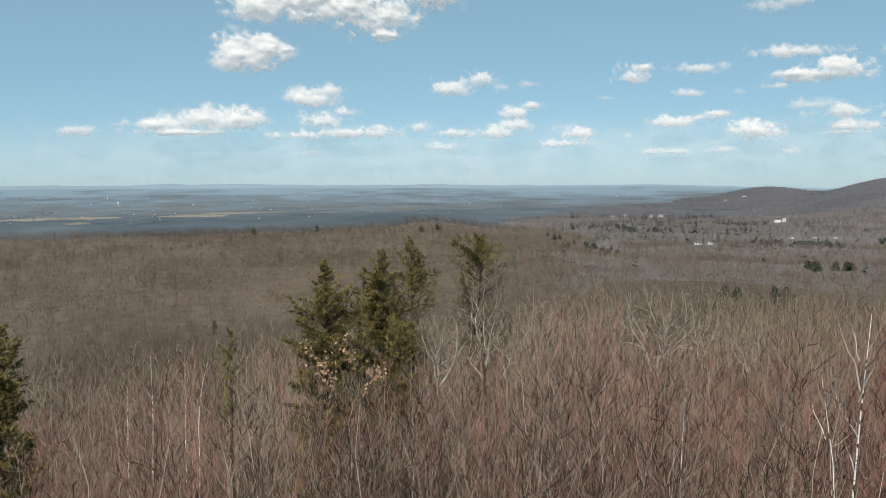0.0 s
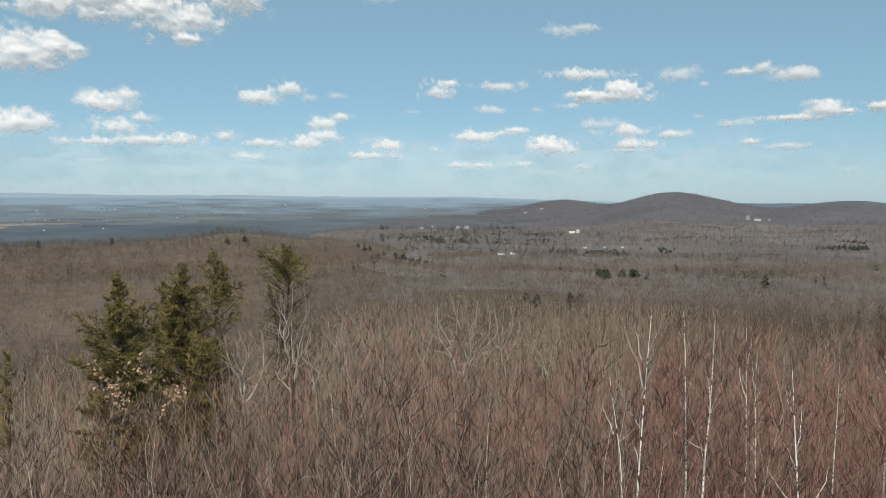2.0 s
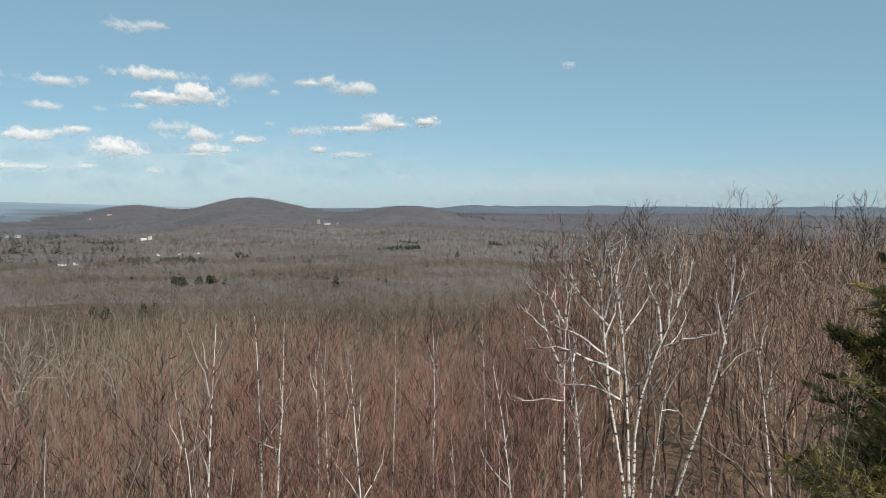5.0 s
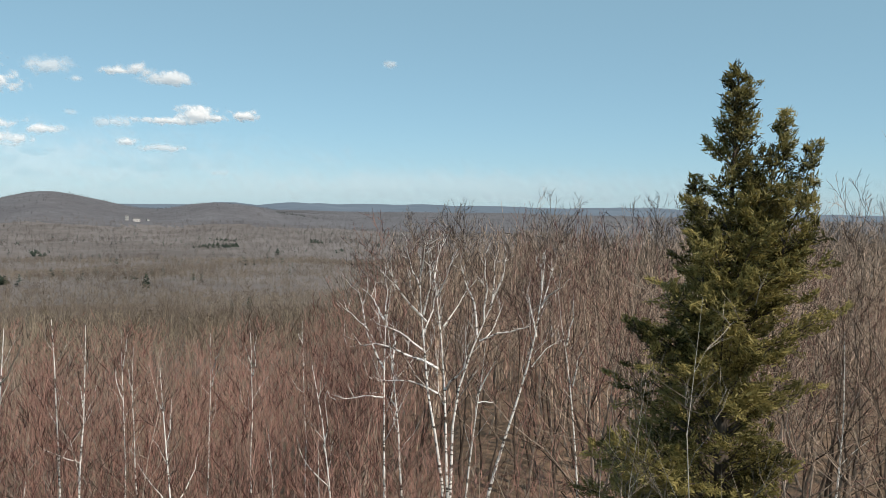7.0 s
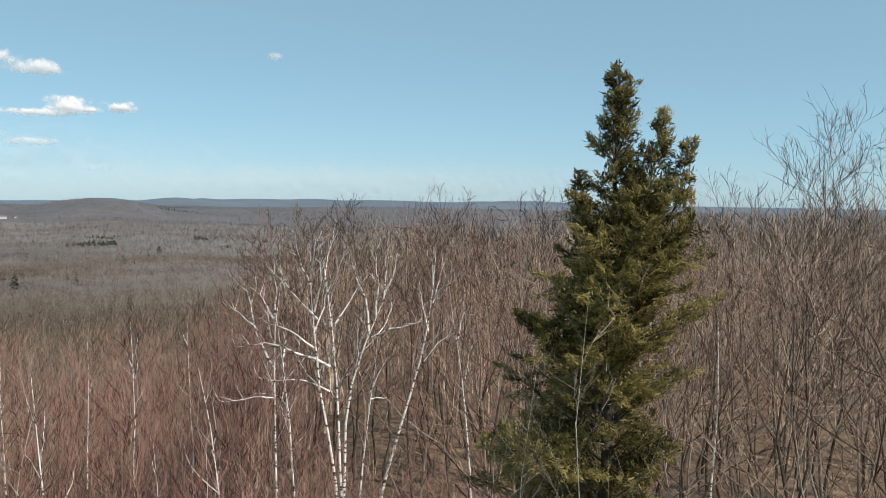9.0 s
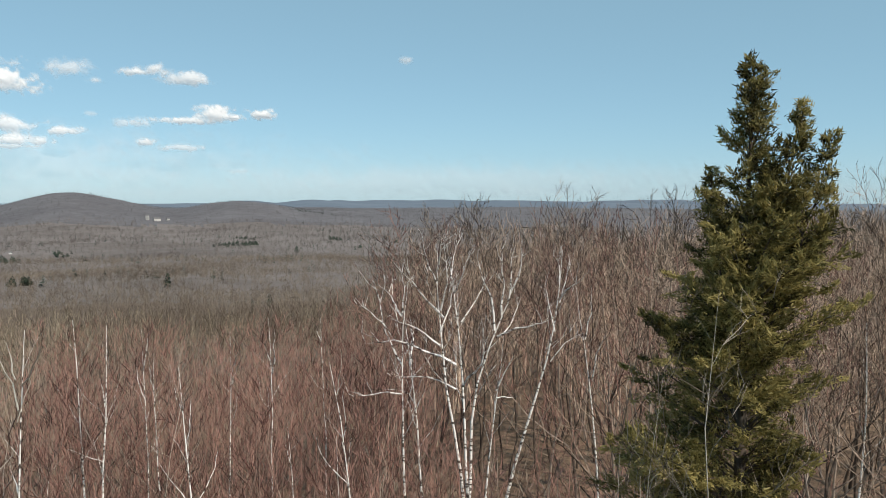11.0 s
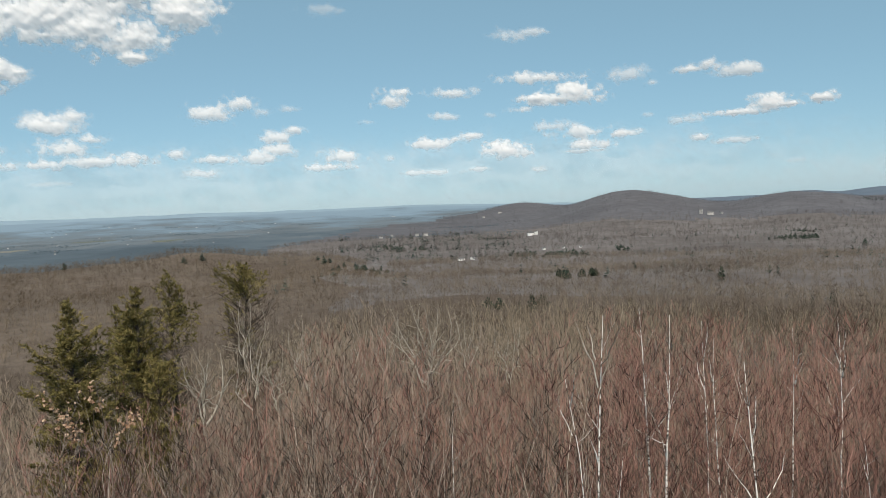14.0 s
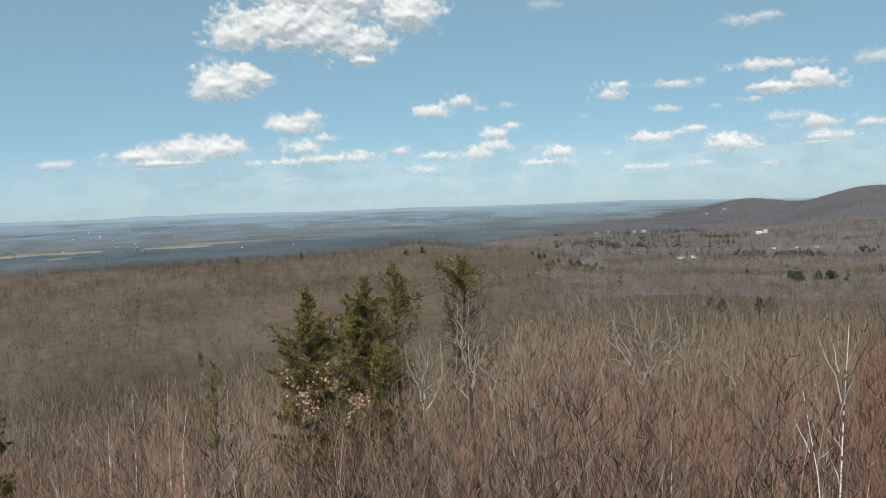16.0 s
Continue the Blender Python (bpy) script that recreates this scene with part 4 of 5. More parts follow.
birch(SLIM, 24, ((-43.0, -15.7), (-43.1, -12.6), (-43.0, -10.6), (-42.9, -8.6)), 0.05, 6, 0.62, 10, forks=(((-43.1, -12.4), (-43.3, -11.0), (-43.3, -9.4)), ((-43.0, -11.8), (-42.7, -10.8), (-42.5, -10.2)),))
birch("short white birch stem low in the thicket", 16, ((-44.8, -20.2), (-44.6, -17.9), (-44.3, -16.0)), 0.032, 6, 0.62, 11, forks=(((-44.6, -18.7), (-44.3, -17.5), (-44.2, -17.0)),))
birch(SLIM, 25, ((-46.7, -16.5), (-46.6, -13.4), (-46.5, -10.3), (-46.4, -8.7)), 0.04, 6, 0.62, 12, forks=(((-46.5, -10.3), (-46.2, -9.7), (-46.1, -9.3)),))
birch("white birch with several stems from one foot", 14, ((-49.1, -21.1), (-48.4, -17.5), (-47.9, -14.1), (-47.5, -11.7)), 0.052, 6, 0.62, 13, forks=(((-48.0, -13.9), (-48.3, -12.3), (-48.2, -10.6)), ((-48.8, -19.9), (-47.3, -18.6), (-46.5, -17.1), (-46.5, -16.4)), ((-48.5, -17.8), (-48.6, -15.6), (-48.4, -13.3)),))
birch("thin white birch stem beside a larger one", 14, ((-48.1, -20.9), (-47.9, -18.6), (-47.8, -16.7)), 0.03, 6, 0.62, 14, forks=())
birch(CLUMP, 20, ((-52.5, -20.8), (-52.3, -16.3), (-52.4, -11.7), (-52.2, -7.8), (-52.7, -6.3)), 0.062, 6, 0.62, 15, forks=(((-52.4, -12.1), (-51.4, -10.6), (-51.0, -8.6), (-50.6, -6.7)), ((-51.1, -9.2), (-50.1, -8.3), (-49.4, -7.9)), ((-52.3, -8.6), (-51.7, -7.5), (-51.1, -6.7)), ((-52.3, -14.0), (-50.9, -13.9), (-48.9, -14.1)), ((-52.3, -8.6), (-52.5, -7.1), (-52.4, -5.5)),))
birch(CLUMP, 21, ((-53.7, -20.8), (-53.4, -16.3), (-53.0, -12.5), (-52.7, -10.2), (-52.4, -8.2)), 0.068, 6, 0.62, 16, forks=(((-53.3, -14.8), (-52.5, -13.7), (-50.9, -13.7)), ((-52.9, -12.1), (-53.0, -10.2), (-52.8, -8.6)),))
birch(CLUMP, 20.5, ((-56.8, -20.5), (-55.7, -14.7), (-55.1, -10.1), (-54.8, -7.0), (-54.8, -3.9)), 0.078, 6, 0.62, 17, forks=(((-56.2, -13.7), (-54.8, -13.0), (-53.3, -12.8), (-51.7, -12.9)), ((-56.2, -12.0), (-54.1, -10.9), (-51.7, -10.2), (-49.7, -10.5)), ((-55.1, -10.7), (-53.3, -9.4), (-51.3, -8.7)), ((-55.3, -8.7), (-53.5, -6.9), (-52.5, -5.1)), ((-55.1, -8.2), (-55.5, -6.3), (-55.5, -3.9)), ((-54.8, -6.3), (-54.1, -4.7), (-53.9, -3.5)), ((-55.0, -9.8), (-55.8, -7.8), (-56.0, -6.2)), ((-54.8, -5.5), (-55.1, -4.5), (-55.3, -3.3)),))
birch(CLUMP, 20.8, ((-57.0, -19.9), (-56.7, -14.6), (-56.5, -10.1), (-56.0, -7.0), (-55.5, -3.5)), 0.072, 6, 0.62, 18, forks=(((-56.5, -9.1), (-57.6, -7.4), (-58.4, -6.2)), ((-56.0, -7.0), (-56.5, -6.1), (-57.1, -4.3)), ((-55.8, -5.9), (-56.0, -4.3), (-56.4, -3.1)), ((-56.7, -13.5), (-58.1, -11.9), (-58.2, -10.0)),))
birch(CLUMP, 22, ((-57.2, -20.5), (-57.3, -13.9), (-58.0, -11.6), (-58.8, -10.0), (-59.6, -8.3), (-60.7, -5.2)), 0.078, 6, 0.62, 19, forks=(((-58.9, -9.6), (-58.7, -7.2), (-57.9, -5.8), (-57.7, -4.5)), ((-59.4, -8.6), (-59.5, -6.2), (-59.4, -3.9)), ((-59.9, -7.5), (-60.1, -5.4), (-60.0, -4.1)), ((-59.1, -10.0), (-60.4, -9.5), (-61.9, -9.2), (-62.8, -8.7)), ((-59.6, -9.7), (-60.4, -8.5), (-60.4, -7.1)), ((-60.2, -6.6), (-60.7, -5.4), (-60.8, -3.9)),))
birch(CLUMP, 23, ((-58.3, -19.7), (-59.0, -14.5), (-59.3, -11.9), (-59.5, -10.0)), 0.055, 6, 0.62, 20, forks=(((-59.0, -14.3), (-59.9, -14.2), (-60.5, -14.2)), ((-59.0, -13.8), (-59.9, -11.9), (-60.4, -11.1)),))
birch("tall white birch leaning out of a clump", 25, ((-59.9, -19.9), (-62.2, -13.2), (-63.1, -9.5), (-63.4, -6.9), (-63.6, -3.9)), 0.078, 6, 0.62, 21, forks=(((-63.1, -9.6), (-62.7, -8.0), (-62.4, -6.5)), ((-63.4, -7.6), (-63.8, -6.1), (-64.3, -4.4)), ((-63.4, -7.4), (-64.1, -6.4), (-64.9, -6.1)), ((-62.8, -11.7), (-63.8, -10.4), (-64.7, -9.8)), ((-63.4, -6.3), (-63.3, -5.0), (-63.4, -3.9)),))
birch("slim white birch at the edge of the grove", 26, ((-66.2, -19.1), (-65.8, -15.1), (-65.6, -13.0), (-65.2, -10.5), (-64.5, -6.3)), 0.055, 6, 0.62, 22, forks=(((-65.7, -13.0), (-66.0, -11.1), (-66.6, -9.7)), ((-65.2, -10.1), (-65.6, -8.3), (-65.6, -6.1)),))
birch("slim white birch in the grove", 20, ((-82.9, -19.0), (-83.2, -14.0), (-83.0, -8.0)), 0.06, 6, 0.6, 21)
birch(SLIM, 32, ((17.5, -16.6), (17.4, -14.0), (16.6, -11.8)), 0.06, 6, 0.7, 22)
birch(SLIM, 34, ((20.5, -15.5), (20.3, -13.3), (20.5, -11.3)), 0.055, 6, 0.7, 23)
birch(SLIM, 30, ((22.2, -20.3), (22.1, -16.5), (22.0, -13.3)), 0.05, 5, 0.7, 24)
birch(SLIM, 24, ((-16.9, -18.4), (-17.0, -16.5), (-17.1, -14.2)), 0.04, 5, 0.7, 25)
birch(SLIM, 36, ((18.4, -17.9), (18.3, -14.0), (18.2, -10.5)), 0.045, 5, 0.7, 26)

# --- evergreens


def evergreen(name, label, group, az, dist, top_el, shape, branches, blades, size, mat, seed, bare=0.25, droop=0.25, leaders=(), ascend=0.0, rag=0.62, sides=(), inner=0.06, dead=99.0):
    """A conifer: shape gives the crown's half width for a depth below the tip in metres; leaders are further tips (bearing, elevation)."""
    g = np.random.default_rng(500 + seed)
    x, y = spot(az, dist)
    z = float(ground_z(x, y)) 
    h = EYE + dist * math.tan(radians(top_el)) - z
    e = thing(name, label, "tree", group)
    e.location = (x, y, z)
    right = np.array([math.cos(radians(az)), math.sin(radians(az)), 0])
    trunk, limbs, needles = Geo(), Geo(), Geo()
    stems = [(np.zeros(3), np.array([0, 0, h]), 0.012 * h + 0.02)]
    for a, el in leaders:
        q = np.subtract(spot(a, dist), (x, y))
        tip = np.array([q[0], q[1], EYE + dist * math.tan(radians(el)) - z])
        stems.append((np.array([q[0] * 0.15, q[1] * 0.15, tip[2] - 3.6]), tip, 0.035))
    for s, (p0, p1, r0) in enumerate(stems):
        u = np.linspace(0, 1, 9)[:, None]
        p = p0 * (1 - u) + p1 * u + np.concatenate([np.zeros((1, 3)), g.normal(0, 0.03, (8, 3))])
        tube(trunk, p, r0 * (1 - 0.95 * u[:, 0]), 7)
        nb = branches if s == 0 else branches // 6
        for i in range(nb):
            length_all = np.linalg.norm(p1 - p0)
            t = 1 - (1 - (bare if s == 0 else 0.15)) * ((i + g.uniform()) / nb) ** 0.88
            base = np.array([np.interp(t, u[:, 0], p[:, c]) for c in range(3)])
            depth = (1 - t) * length_all
            wide = (np.interp(depth, shape[0], shape[1]) if s == 0 else min(0.12 + 0.36 * depth, 0.75)) * g.uniform(0.6, 1.05)
            a = g.uniform(0, 6.28)
            out = np.array([math.cos(a), math.sin(a), 0.0])
            if sides and s == 0:
                lean = float(out @ right)
                wide *= (np.interp(depth, sides[0], sides[1]) * (1 - lean) + np.interp(depth, sides[0], sides[2]) * (1 + lean)) / (2 * np.interp(depth, *shape))
            wide *= 1 - 0.55 * rag + rag * float(value_noise(a * 1.6 + seed * 7.3, depth * 0.9, 70 + seed))
            wide = min(wide, 1.2 * float(np.interp(depth, sides[0], np.maximum(sides[1], sides[2]))) if sides else 1.3 * max(shape[1]))
            rise = np.interp(depth, (0, 0.15 * h, h), (1.7, 0.55 + ascend, -0.05 + ascend))
            d0 = unit(out + np.array([0, 0, rise]))
            k = 5
            pts, d = [base], d0
            for _ in range(k - 1):
                d = unit(d + np.array([0, 0, -droop * 0.3]) + g.normal(0, 0.08, 3))
                pts.append(pts[-1] + d * wide / (k - 1))
            pts = np.array(pts)
            br = 0.006 + 0.012 * wide
            tube(limbs, pts, br * np.array([1, 0.8, 0.6, 0.4, 0.0]), 3)
            lateral = unit(np.cross(d0, g.normal(0, 0.55, 3) + np.array([0, 0, 1.0])))
            sprays = 4 + int(7 * wide / max(shape[1]))
            n = max(6, int(blades * (0.25 + wide / max(shape[1])) / 9))
            shade = g.normal(0.5, 0.2)
            if depth > dead and g.uniform() < 0.85:
                for _ in range(9):
                    tw = curve(g, pts[g.integers(1, 5)], unit(pts[-1] - pts[0]) + g.normal(0, 0.6, 3), wide * g.uniform(0.3, 0.6), 3, 0.15, 0.3)
                    tube(limbs, tw, [0.011, 0.008, 0], 3)
                continue
            for q in range(sprays):
                s0 = inner + (1 - inner) * (q + g.uniform(0, 0.9)) / sprays
                c0 = np.array([np.interp(s0, np.linspace(0, 1, k), pts[:, ax]) for ax in range(3)])
                sign = 1 if q % 2 else -1
                reach = (0.42 * wide * (1.08 - s0) + 0.10 + 0.05 * wide) * g.uniform(0.7, 1.2)
                way = unit(d0 * (0.75 if s0 < 0.9 else 1.4) + lateral * sign * g.uniform(0.5, 1.0) + g.normal(0, 0.18, 3) + np.array([0, 0, -0.35 * droop * (depth > 0.8)]))
                u_ = g.uniform(0.0, 1.0, (n, 1)) ** 0.8
                across = unit(np.cross(way, (0, 0, 1)))
                c = c0 + way * u_ * reach + across * g.normal(0, 0.05 + 0.10 * reach, (n, 1)) * (1.1 - u_) + g.normal(0, 0.018 + 0.02 * reach, (n, 3))
                c[:, 2] -= (u_[:, 0] ** 2) * droop * 0.3 * reach
                w = way + g.normal(0, 0.42, (n, 3))
                w /= np.linalg.norm(w, axis=1)[:, None]
                side = np.cross(w, g.normal(0, 0.7, (n, 3)) + np.array([0, 0, 1.0]))
                side /= np.linalg.norm(side, axis=1)[:, None] + 1e-6
                sz = size * g.uniform(0.6, 1.4, (n, 1))
                v = np.stack([c - w * sz - side * sz * 0.3, c - w * sz + side * sz * 0.3, c + w * sz * 1.2], 1).reshape(-1, 3)
                needles.add(v, np.arange(n)[:, None] * 3 + [0, 1, 2], np.repeat(np.clip(shade + g.normal(0, 0.14) + g.normal(0, 0.18, n), 0, 1), 3))
    part("trunk", trunk, M_DARKBARK, e, smooth=True)
    tagged(part("branch_spray", limbs, M_DARKBARK, e), kind="stuff")
    tagged(part("foliage", needles, mat, e), kind="stuff")
    return e


DEPTHS = (0, 0.6, 1.2, 2.0, 2.65, 3.4, 3.9, 4.9, 5.7, 6.5, 7.4, 9, 15)
evergreen("hemlock", "tall ragged evergreen hemlock with several tips beside the lookout", "", CONIFER[0], CONIFER[1], 8.4,
          (DEPTHS, (0.12, 0.42, 0.55, 0.7, 1.2, 1.5, 1.55, 1.9, 1.9, 1.9, 1.9, 1.9, 1.9)), 340, 480, 0.042, M_HEMLOCK, 1, 0.2, 0.22,
          ((-79.2, 5.7), (-81.0, 3.7), (-73.6, 1.4)), 0.5, 0.42,
          (DEPTHS, (0.14, 0.42, 0.52, 0.65, 1.1, 1.25, 1.3, 1.75, 2.25, 2.6, 2.8, 2.9, 2.8), (0.14, 0.5, 0.62, 0.7, 1.0, 1.7, 1.95, 1.95, 1.75, 1.4, 1.2, 1.1, 1.1)), inner=0.22)
CEDAR = "cedars in the thicket"
evergreen("red_cedar", "dense olive-green red cedar with a pointed crown", CEDAR, 8.5, 30.6, -5.45, ((0, 0.4, 0.8, 1.4, 1.8, 2.5, 3.6, 5, 9), (0.14, 0.30, 0.44, 0.72, 1.0, 1.45, 1.85, 1.9, 1.5)), 230, 300, 0.052, M_CEDAR, 2, 0.22, 0.1, ((7.5, -7.9),), ascend=0.25, rag=0.8, inner=0.15)
evergreen("red_cedar", "bushy olive-green red cedar beside a pointed one", CEDAR, 4.4, 34, -5.05, ((0, 0.5, 1.0, 1.9, 3.2, 4.6, 9), (0.22, 0.5, 0.82, 1.4, 1.9, 2.1, 1.8)), 210, 300, 0.054, M_CEDAR, 3, 0.25, 0.1, ((5.3, -6.6),), ascend=0.3, rag=0.9, inner=0.15, dead=5.0)
evergreen("red_cedar", "tall thin olive-green red cedar with an open crown", CEDAR, 2.3, 36, -4.4, ((0, 0.6, 1.3, 2.2, 3.2, 9), (0.3, 0.75, 1.1, 1.4, 1.5, 1.3)), 120, 200, 0.056, M_CEDAR, 4, 0.3, 0.1, ascend=0.4, rag=1.0, dead=2.4)
evergreen("red_cedar", "sparse olive-green red cedar with a bare lower trunk", CEDAR, -2.6, 45, -4.2, ((0, 0.5, 1.2, 2.0, 3, 9), (0.3, 0.85, 1.6, 2.0, 1.8, 1.6)), 170, 240, 0.06, M_CEDAR, 5, 0.45, 0.1, ((-1.2, -6.6),), ascend=0.15, rag=1.1, dead=2.0)
evergreen("red_cedar", "small grey-green red cedar behind a bushy one", CEDAR, 5.8, 39, -5.9, ((0, 0.5, 1.2, 3, 6), (0.15, 0.4, 0.7, 1.0, 1.0)), 60, 120, 0.066, M_CEDAR, 9, 0.4, 0.1, ascend=0.4, rag=0.9)
evergreen("red_cedar", "low spreading red cedar under taller ones", CEDAR, 3.3, 32, -10.6, ((0, 1, 2.5, 6), (0.7, 1.5, 1.9, 2.0)), 100, 250, 0.056, M_CEDAR, 6, 0.25, 0.1, ascend=0.6, rag=0.9)
evergreen("red_cedar", "small sparse red cedar low in the thicket", CEDAR, 15.3, 36, -9.8, ((0, 0.5, 1.2, 3, 6), (0.12, 0.3, 0.55, 0.7, 0.6)), 26, 110, 0.06, M_CEDAR, 8, 0.62, 0.1, ascend=0.6, rag=1.0)
evergreen("red_cedar", "dark rounded red cedar standing in the thicket", CEDAR, 29.6, 30, -9.4, ((0, 1, 2.5, 6), (0.5, 1.1, 1.5, 1.6)), 132, 207, 0.071, M_CEDAR, 7, 0.15, 0.1, ascend=0.7)

# --- trees that stand out of the thicket


def oak(label, az, dist, fork_el, top_el, half, stems, seed, r0=0.075):
    """A crooked tree that forks low into a fan of pale stems; bearing and elevations as seen from the lookout."""
    g = np.random.default_rng(600 + seed)
    x, y = spot(az, dist)
    z = float(ground_z(x, y)) - 0.1
    e = thing("oak", label, "tree", "pale oaks in the thicket")
    e.location = (x, y, z)
    fork = EYE + dist * math.tan(radians(fork_el)) - z
    top = EYE + dist * math.tan(radians(top_el)) - z
    wide = dist * math.tan(radians(half))
    right = np.array([math.cos(radians(az)), math.sin(radians(az)), 0])
    ahead = np.array([-right[1], right[0], 0])
    twigs = Geo()
    part("trunk", tube(Geo(), [(0, 0, 0), right * 0.08 + (0, 0, fork * 0.5), (0, 0, fork)], [r0 * 0.9, r0 * 0.8, r0 * 0.7], 7), M_BARK, e, smooth=True)
    for i in range(stems):
        s = (2 * (i + 0.5) / stems - 1) + g.normal(0, 0.08)
        tip = right * s * wide + ahead * g.normal(0, 0.6) * wide + np.array([0, 0, fork + (top - fork) * (1.0 - 0.25 * s * s) * g.uniform(0.9, 1.0)])
        low = np.array([0, 0, fork * g.uniform(0.88, 1.0)])
        mid = low * 0.5 + tip * 0.5 + right * s * wide * 0.2
        trunk, limbs, crown, fine_twigs = grow(g, 5, r0 * g.uniform(0.45, 0.7), 11, 0.22, 0.5, 0.7, 6, 3, 5, [low, low * 0.75 + mid * 0.25 + right * g.normal(0, 0.25), low * 0.4 + mid * 0.6 + right * g.normal(0, 0.3), mid * 0.8 + tip * 0.2 + right * g.normal(0, 0.3), tip], up=0.1, stout=0.6, wild=0.34)
        stem = part("stem", trunk, M_PALE, e, smooth=True)
        for lg in limbs:
            part("limb", lg, M_PALE, stem)
        twigs = joined(twigs, crown, fine_twigs)
    tagged(part("crown", twigs, M_OAKTWIG, e), kind="stuff")


oak("broad leafless oak with pale lichened limbs above the thicket", -15.1, 41, -12.8, -6.8, 2.7, 8, 1, 0.115)
oak("crooked leafless oak with pale lichened limbs beside the cedars", 0.5, 31.5, -13.6, -9.0, 1.7, 4, 2, 0.095)
oak("crooked leafless oak with pale lichened limbs before a cedar", -2.9, 32, -13.0, -8.7, 1.3, 3, 3, 0.09)
oak("leafless oak with pale crooked limbs in the thicket", -6.6, 40, -12.2, -7.6, 1.6, 5, 9, 0.06)
oak("leafless oak with pale crooked limbs in the thicket", -12.2, 46, -11.5, -7.2, 1.4, 5, 10, 0.06)
oak("small leafless oak with pale lichened limbs", -4.5, 34, -13.0, -8.8, 0.9, 3, 4, 0.065)
oak("leafless oak with pale slender stems in the thicket", -21.0, 42, -12.8, -8.2, 1.3, 4, 5, 0.06)
oak("leafless oak with pale slender stems in the thicket", -9.8, 44, -12.2, -7.6, 1.5, 4, 6, 0.06)
oak("leafless oak with pale slender stems in the thicket", -18.2, 48, -12.0, -7.4, 1.2, 4, 7, 0.06)
oak("dark twiggy leafless tree under a sparse cedar", -2.6, 43, -10.5, -5.8, 1.4, 4, 8, 0.05)


def crowned_tree(az, r, top_el, r0, seed, limbs=12, bole=0.42, reach=0.36, twig=M_GROVETWIG, label="tall leafless tree with a wide crown of fine twigs", kids=(5, 4, 3), lean=0.9, name="maple", bark=M_BARK):
    """A leafless tree at a bearing and distance whose crown reaches an elevation seen from the lookout."""
    bx, by = spot(az, r)
    z = float(ground_z(bx, by)) - 0.1
    h = (EYE + r * math.tan(radians(top_el)) - z) * 1.05
    o = bare_tree(name, label, np.random.default_rng(seed), bark, twig, "", form=ramify, h=h, r0=r0, limbs=limbs, bole=bole, kids=kids, reach=reach, finest=0.00022 * r + 0.001, sway=0.01, lean=lean, angle=38, top=0.7, crest=0.62)
    o.location = (bx, by, z)


crowned_tree(-89.3, 24, 6.0, 0.085, 81, limbs=15, bole=0.5, reach=0.34, lean=0.8, kids=(6, 5, 4))
crowned_tree(-87.4, 21, 1.6, 0.07, 82, limbs=12, bole=0.5, reach=0.30, lean=0.9, kids=(6, 4, 4))
crowned_tree(-96.0, 16, 7.0, 0.10, 83, limbs=13, bole=0.6, reach=0.2, twig=M_TWIG, lean=0.8, bark=M_DARKBARK, label="large dark leafless tree with spreading crooked limbs")
crowned_tree(-84.6, 27, 1.9, 0.065, 91, limbs=10, reach=0.32)
TREELINE = "leafless tree with a fan of dark twigs above the treeline"
crowned_tree(-52.9, 33, 0.1, 0.05, 92, 8, 0.6, 0.26, M_RED, TREELINE, lean=0.6)
crowned_tree(-55.2, 31, 0.6, 0.07, 93, 11, 0.5, 0.30, M_TWIG, TREELINE, kids=(6, 5, 3), lean=0.8)
crowned_tree(-57.0, 32, 0.9, 0.07, 94, 11, 0.5, 0.30, M_TWIG, TREELINE, kids=(6, 5, 3), lean=0.8)
crowned_tree(-62.6, 34, 0.4, 0.065, 95, 10, 0.5, 0.30, M_TWIG, TREELINE, kids=(6, 5, 3), lean=0.8)
crowned_tree(-64.4, 36, 0.5, 0.065, 96, 10, 0.5, 0.30, M_TWIG, TREELINE, kids=(6, 5, 3), lean=0.8)
crowned_tree(-67.0, 38, 0.4, 0.05, 97, 8, 0.6, 0.22, M_TWIG, TREELINE, lean=0.5)
crowned_tree(-70.9, 34, 1.2, 0.07, 98, 11, 0.5, 0.30, M_TWIG, TREELINE, kids=(6, 5, 3), lean=0.8)
for az, r, h, sd in ((-73.4, 11.0, 12.0, 84), (-69.6, 12.0, 10.6, 85), (-71.0, 10.5, 9.2, 86), (-78.2, 11.0, 8.8, 87), (-68.0, 11.5, 9.6, 88), (-72.3, 10.8, 8.4, 89), (-75.4, 10.2, 8.0, 90)):
    o = bare_tree("slender_tree", "slender pale-stemmed leafless tree before the hemlock", np.random.default_rng(sd), M_PALE, M_OAKTWIG, "", h=h, r0=0.03, limbs=18, start=0.35, spread=0.4, rise=0.9, twigs=5, sub=2, wander=0.012, wild=0.25)
    bx, by = spot(az, r)
    o.location = (bx, by, float(ground_z(bx, by)) - 0.1)


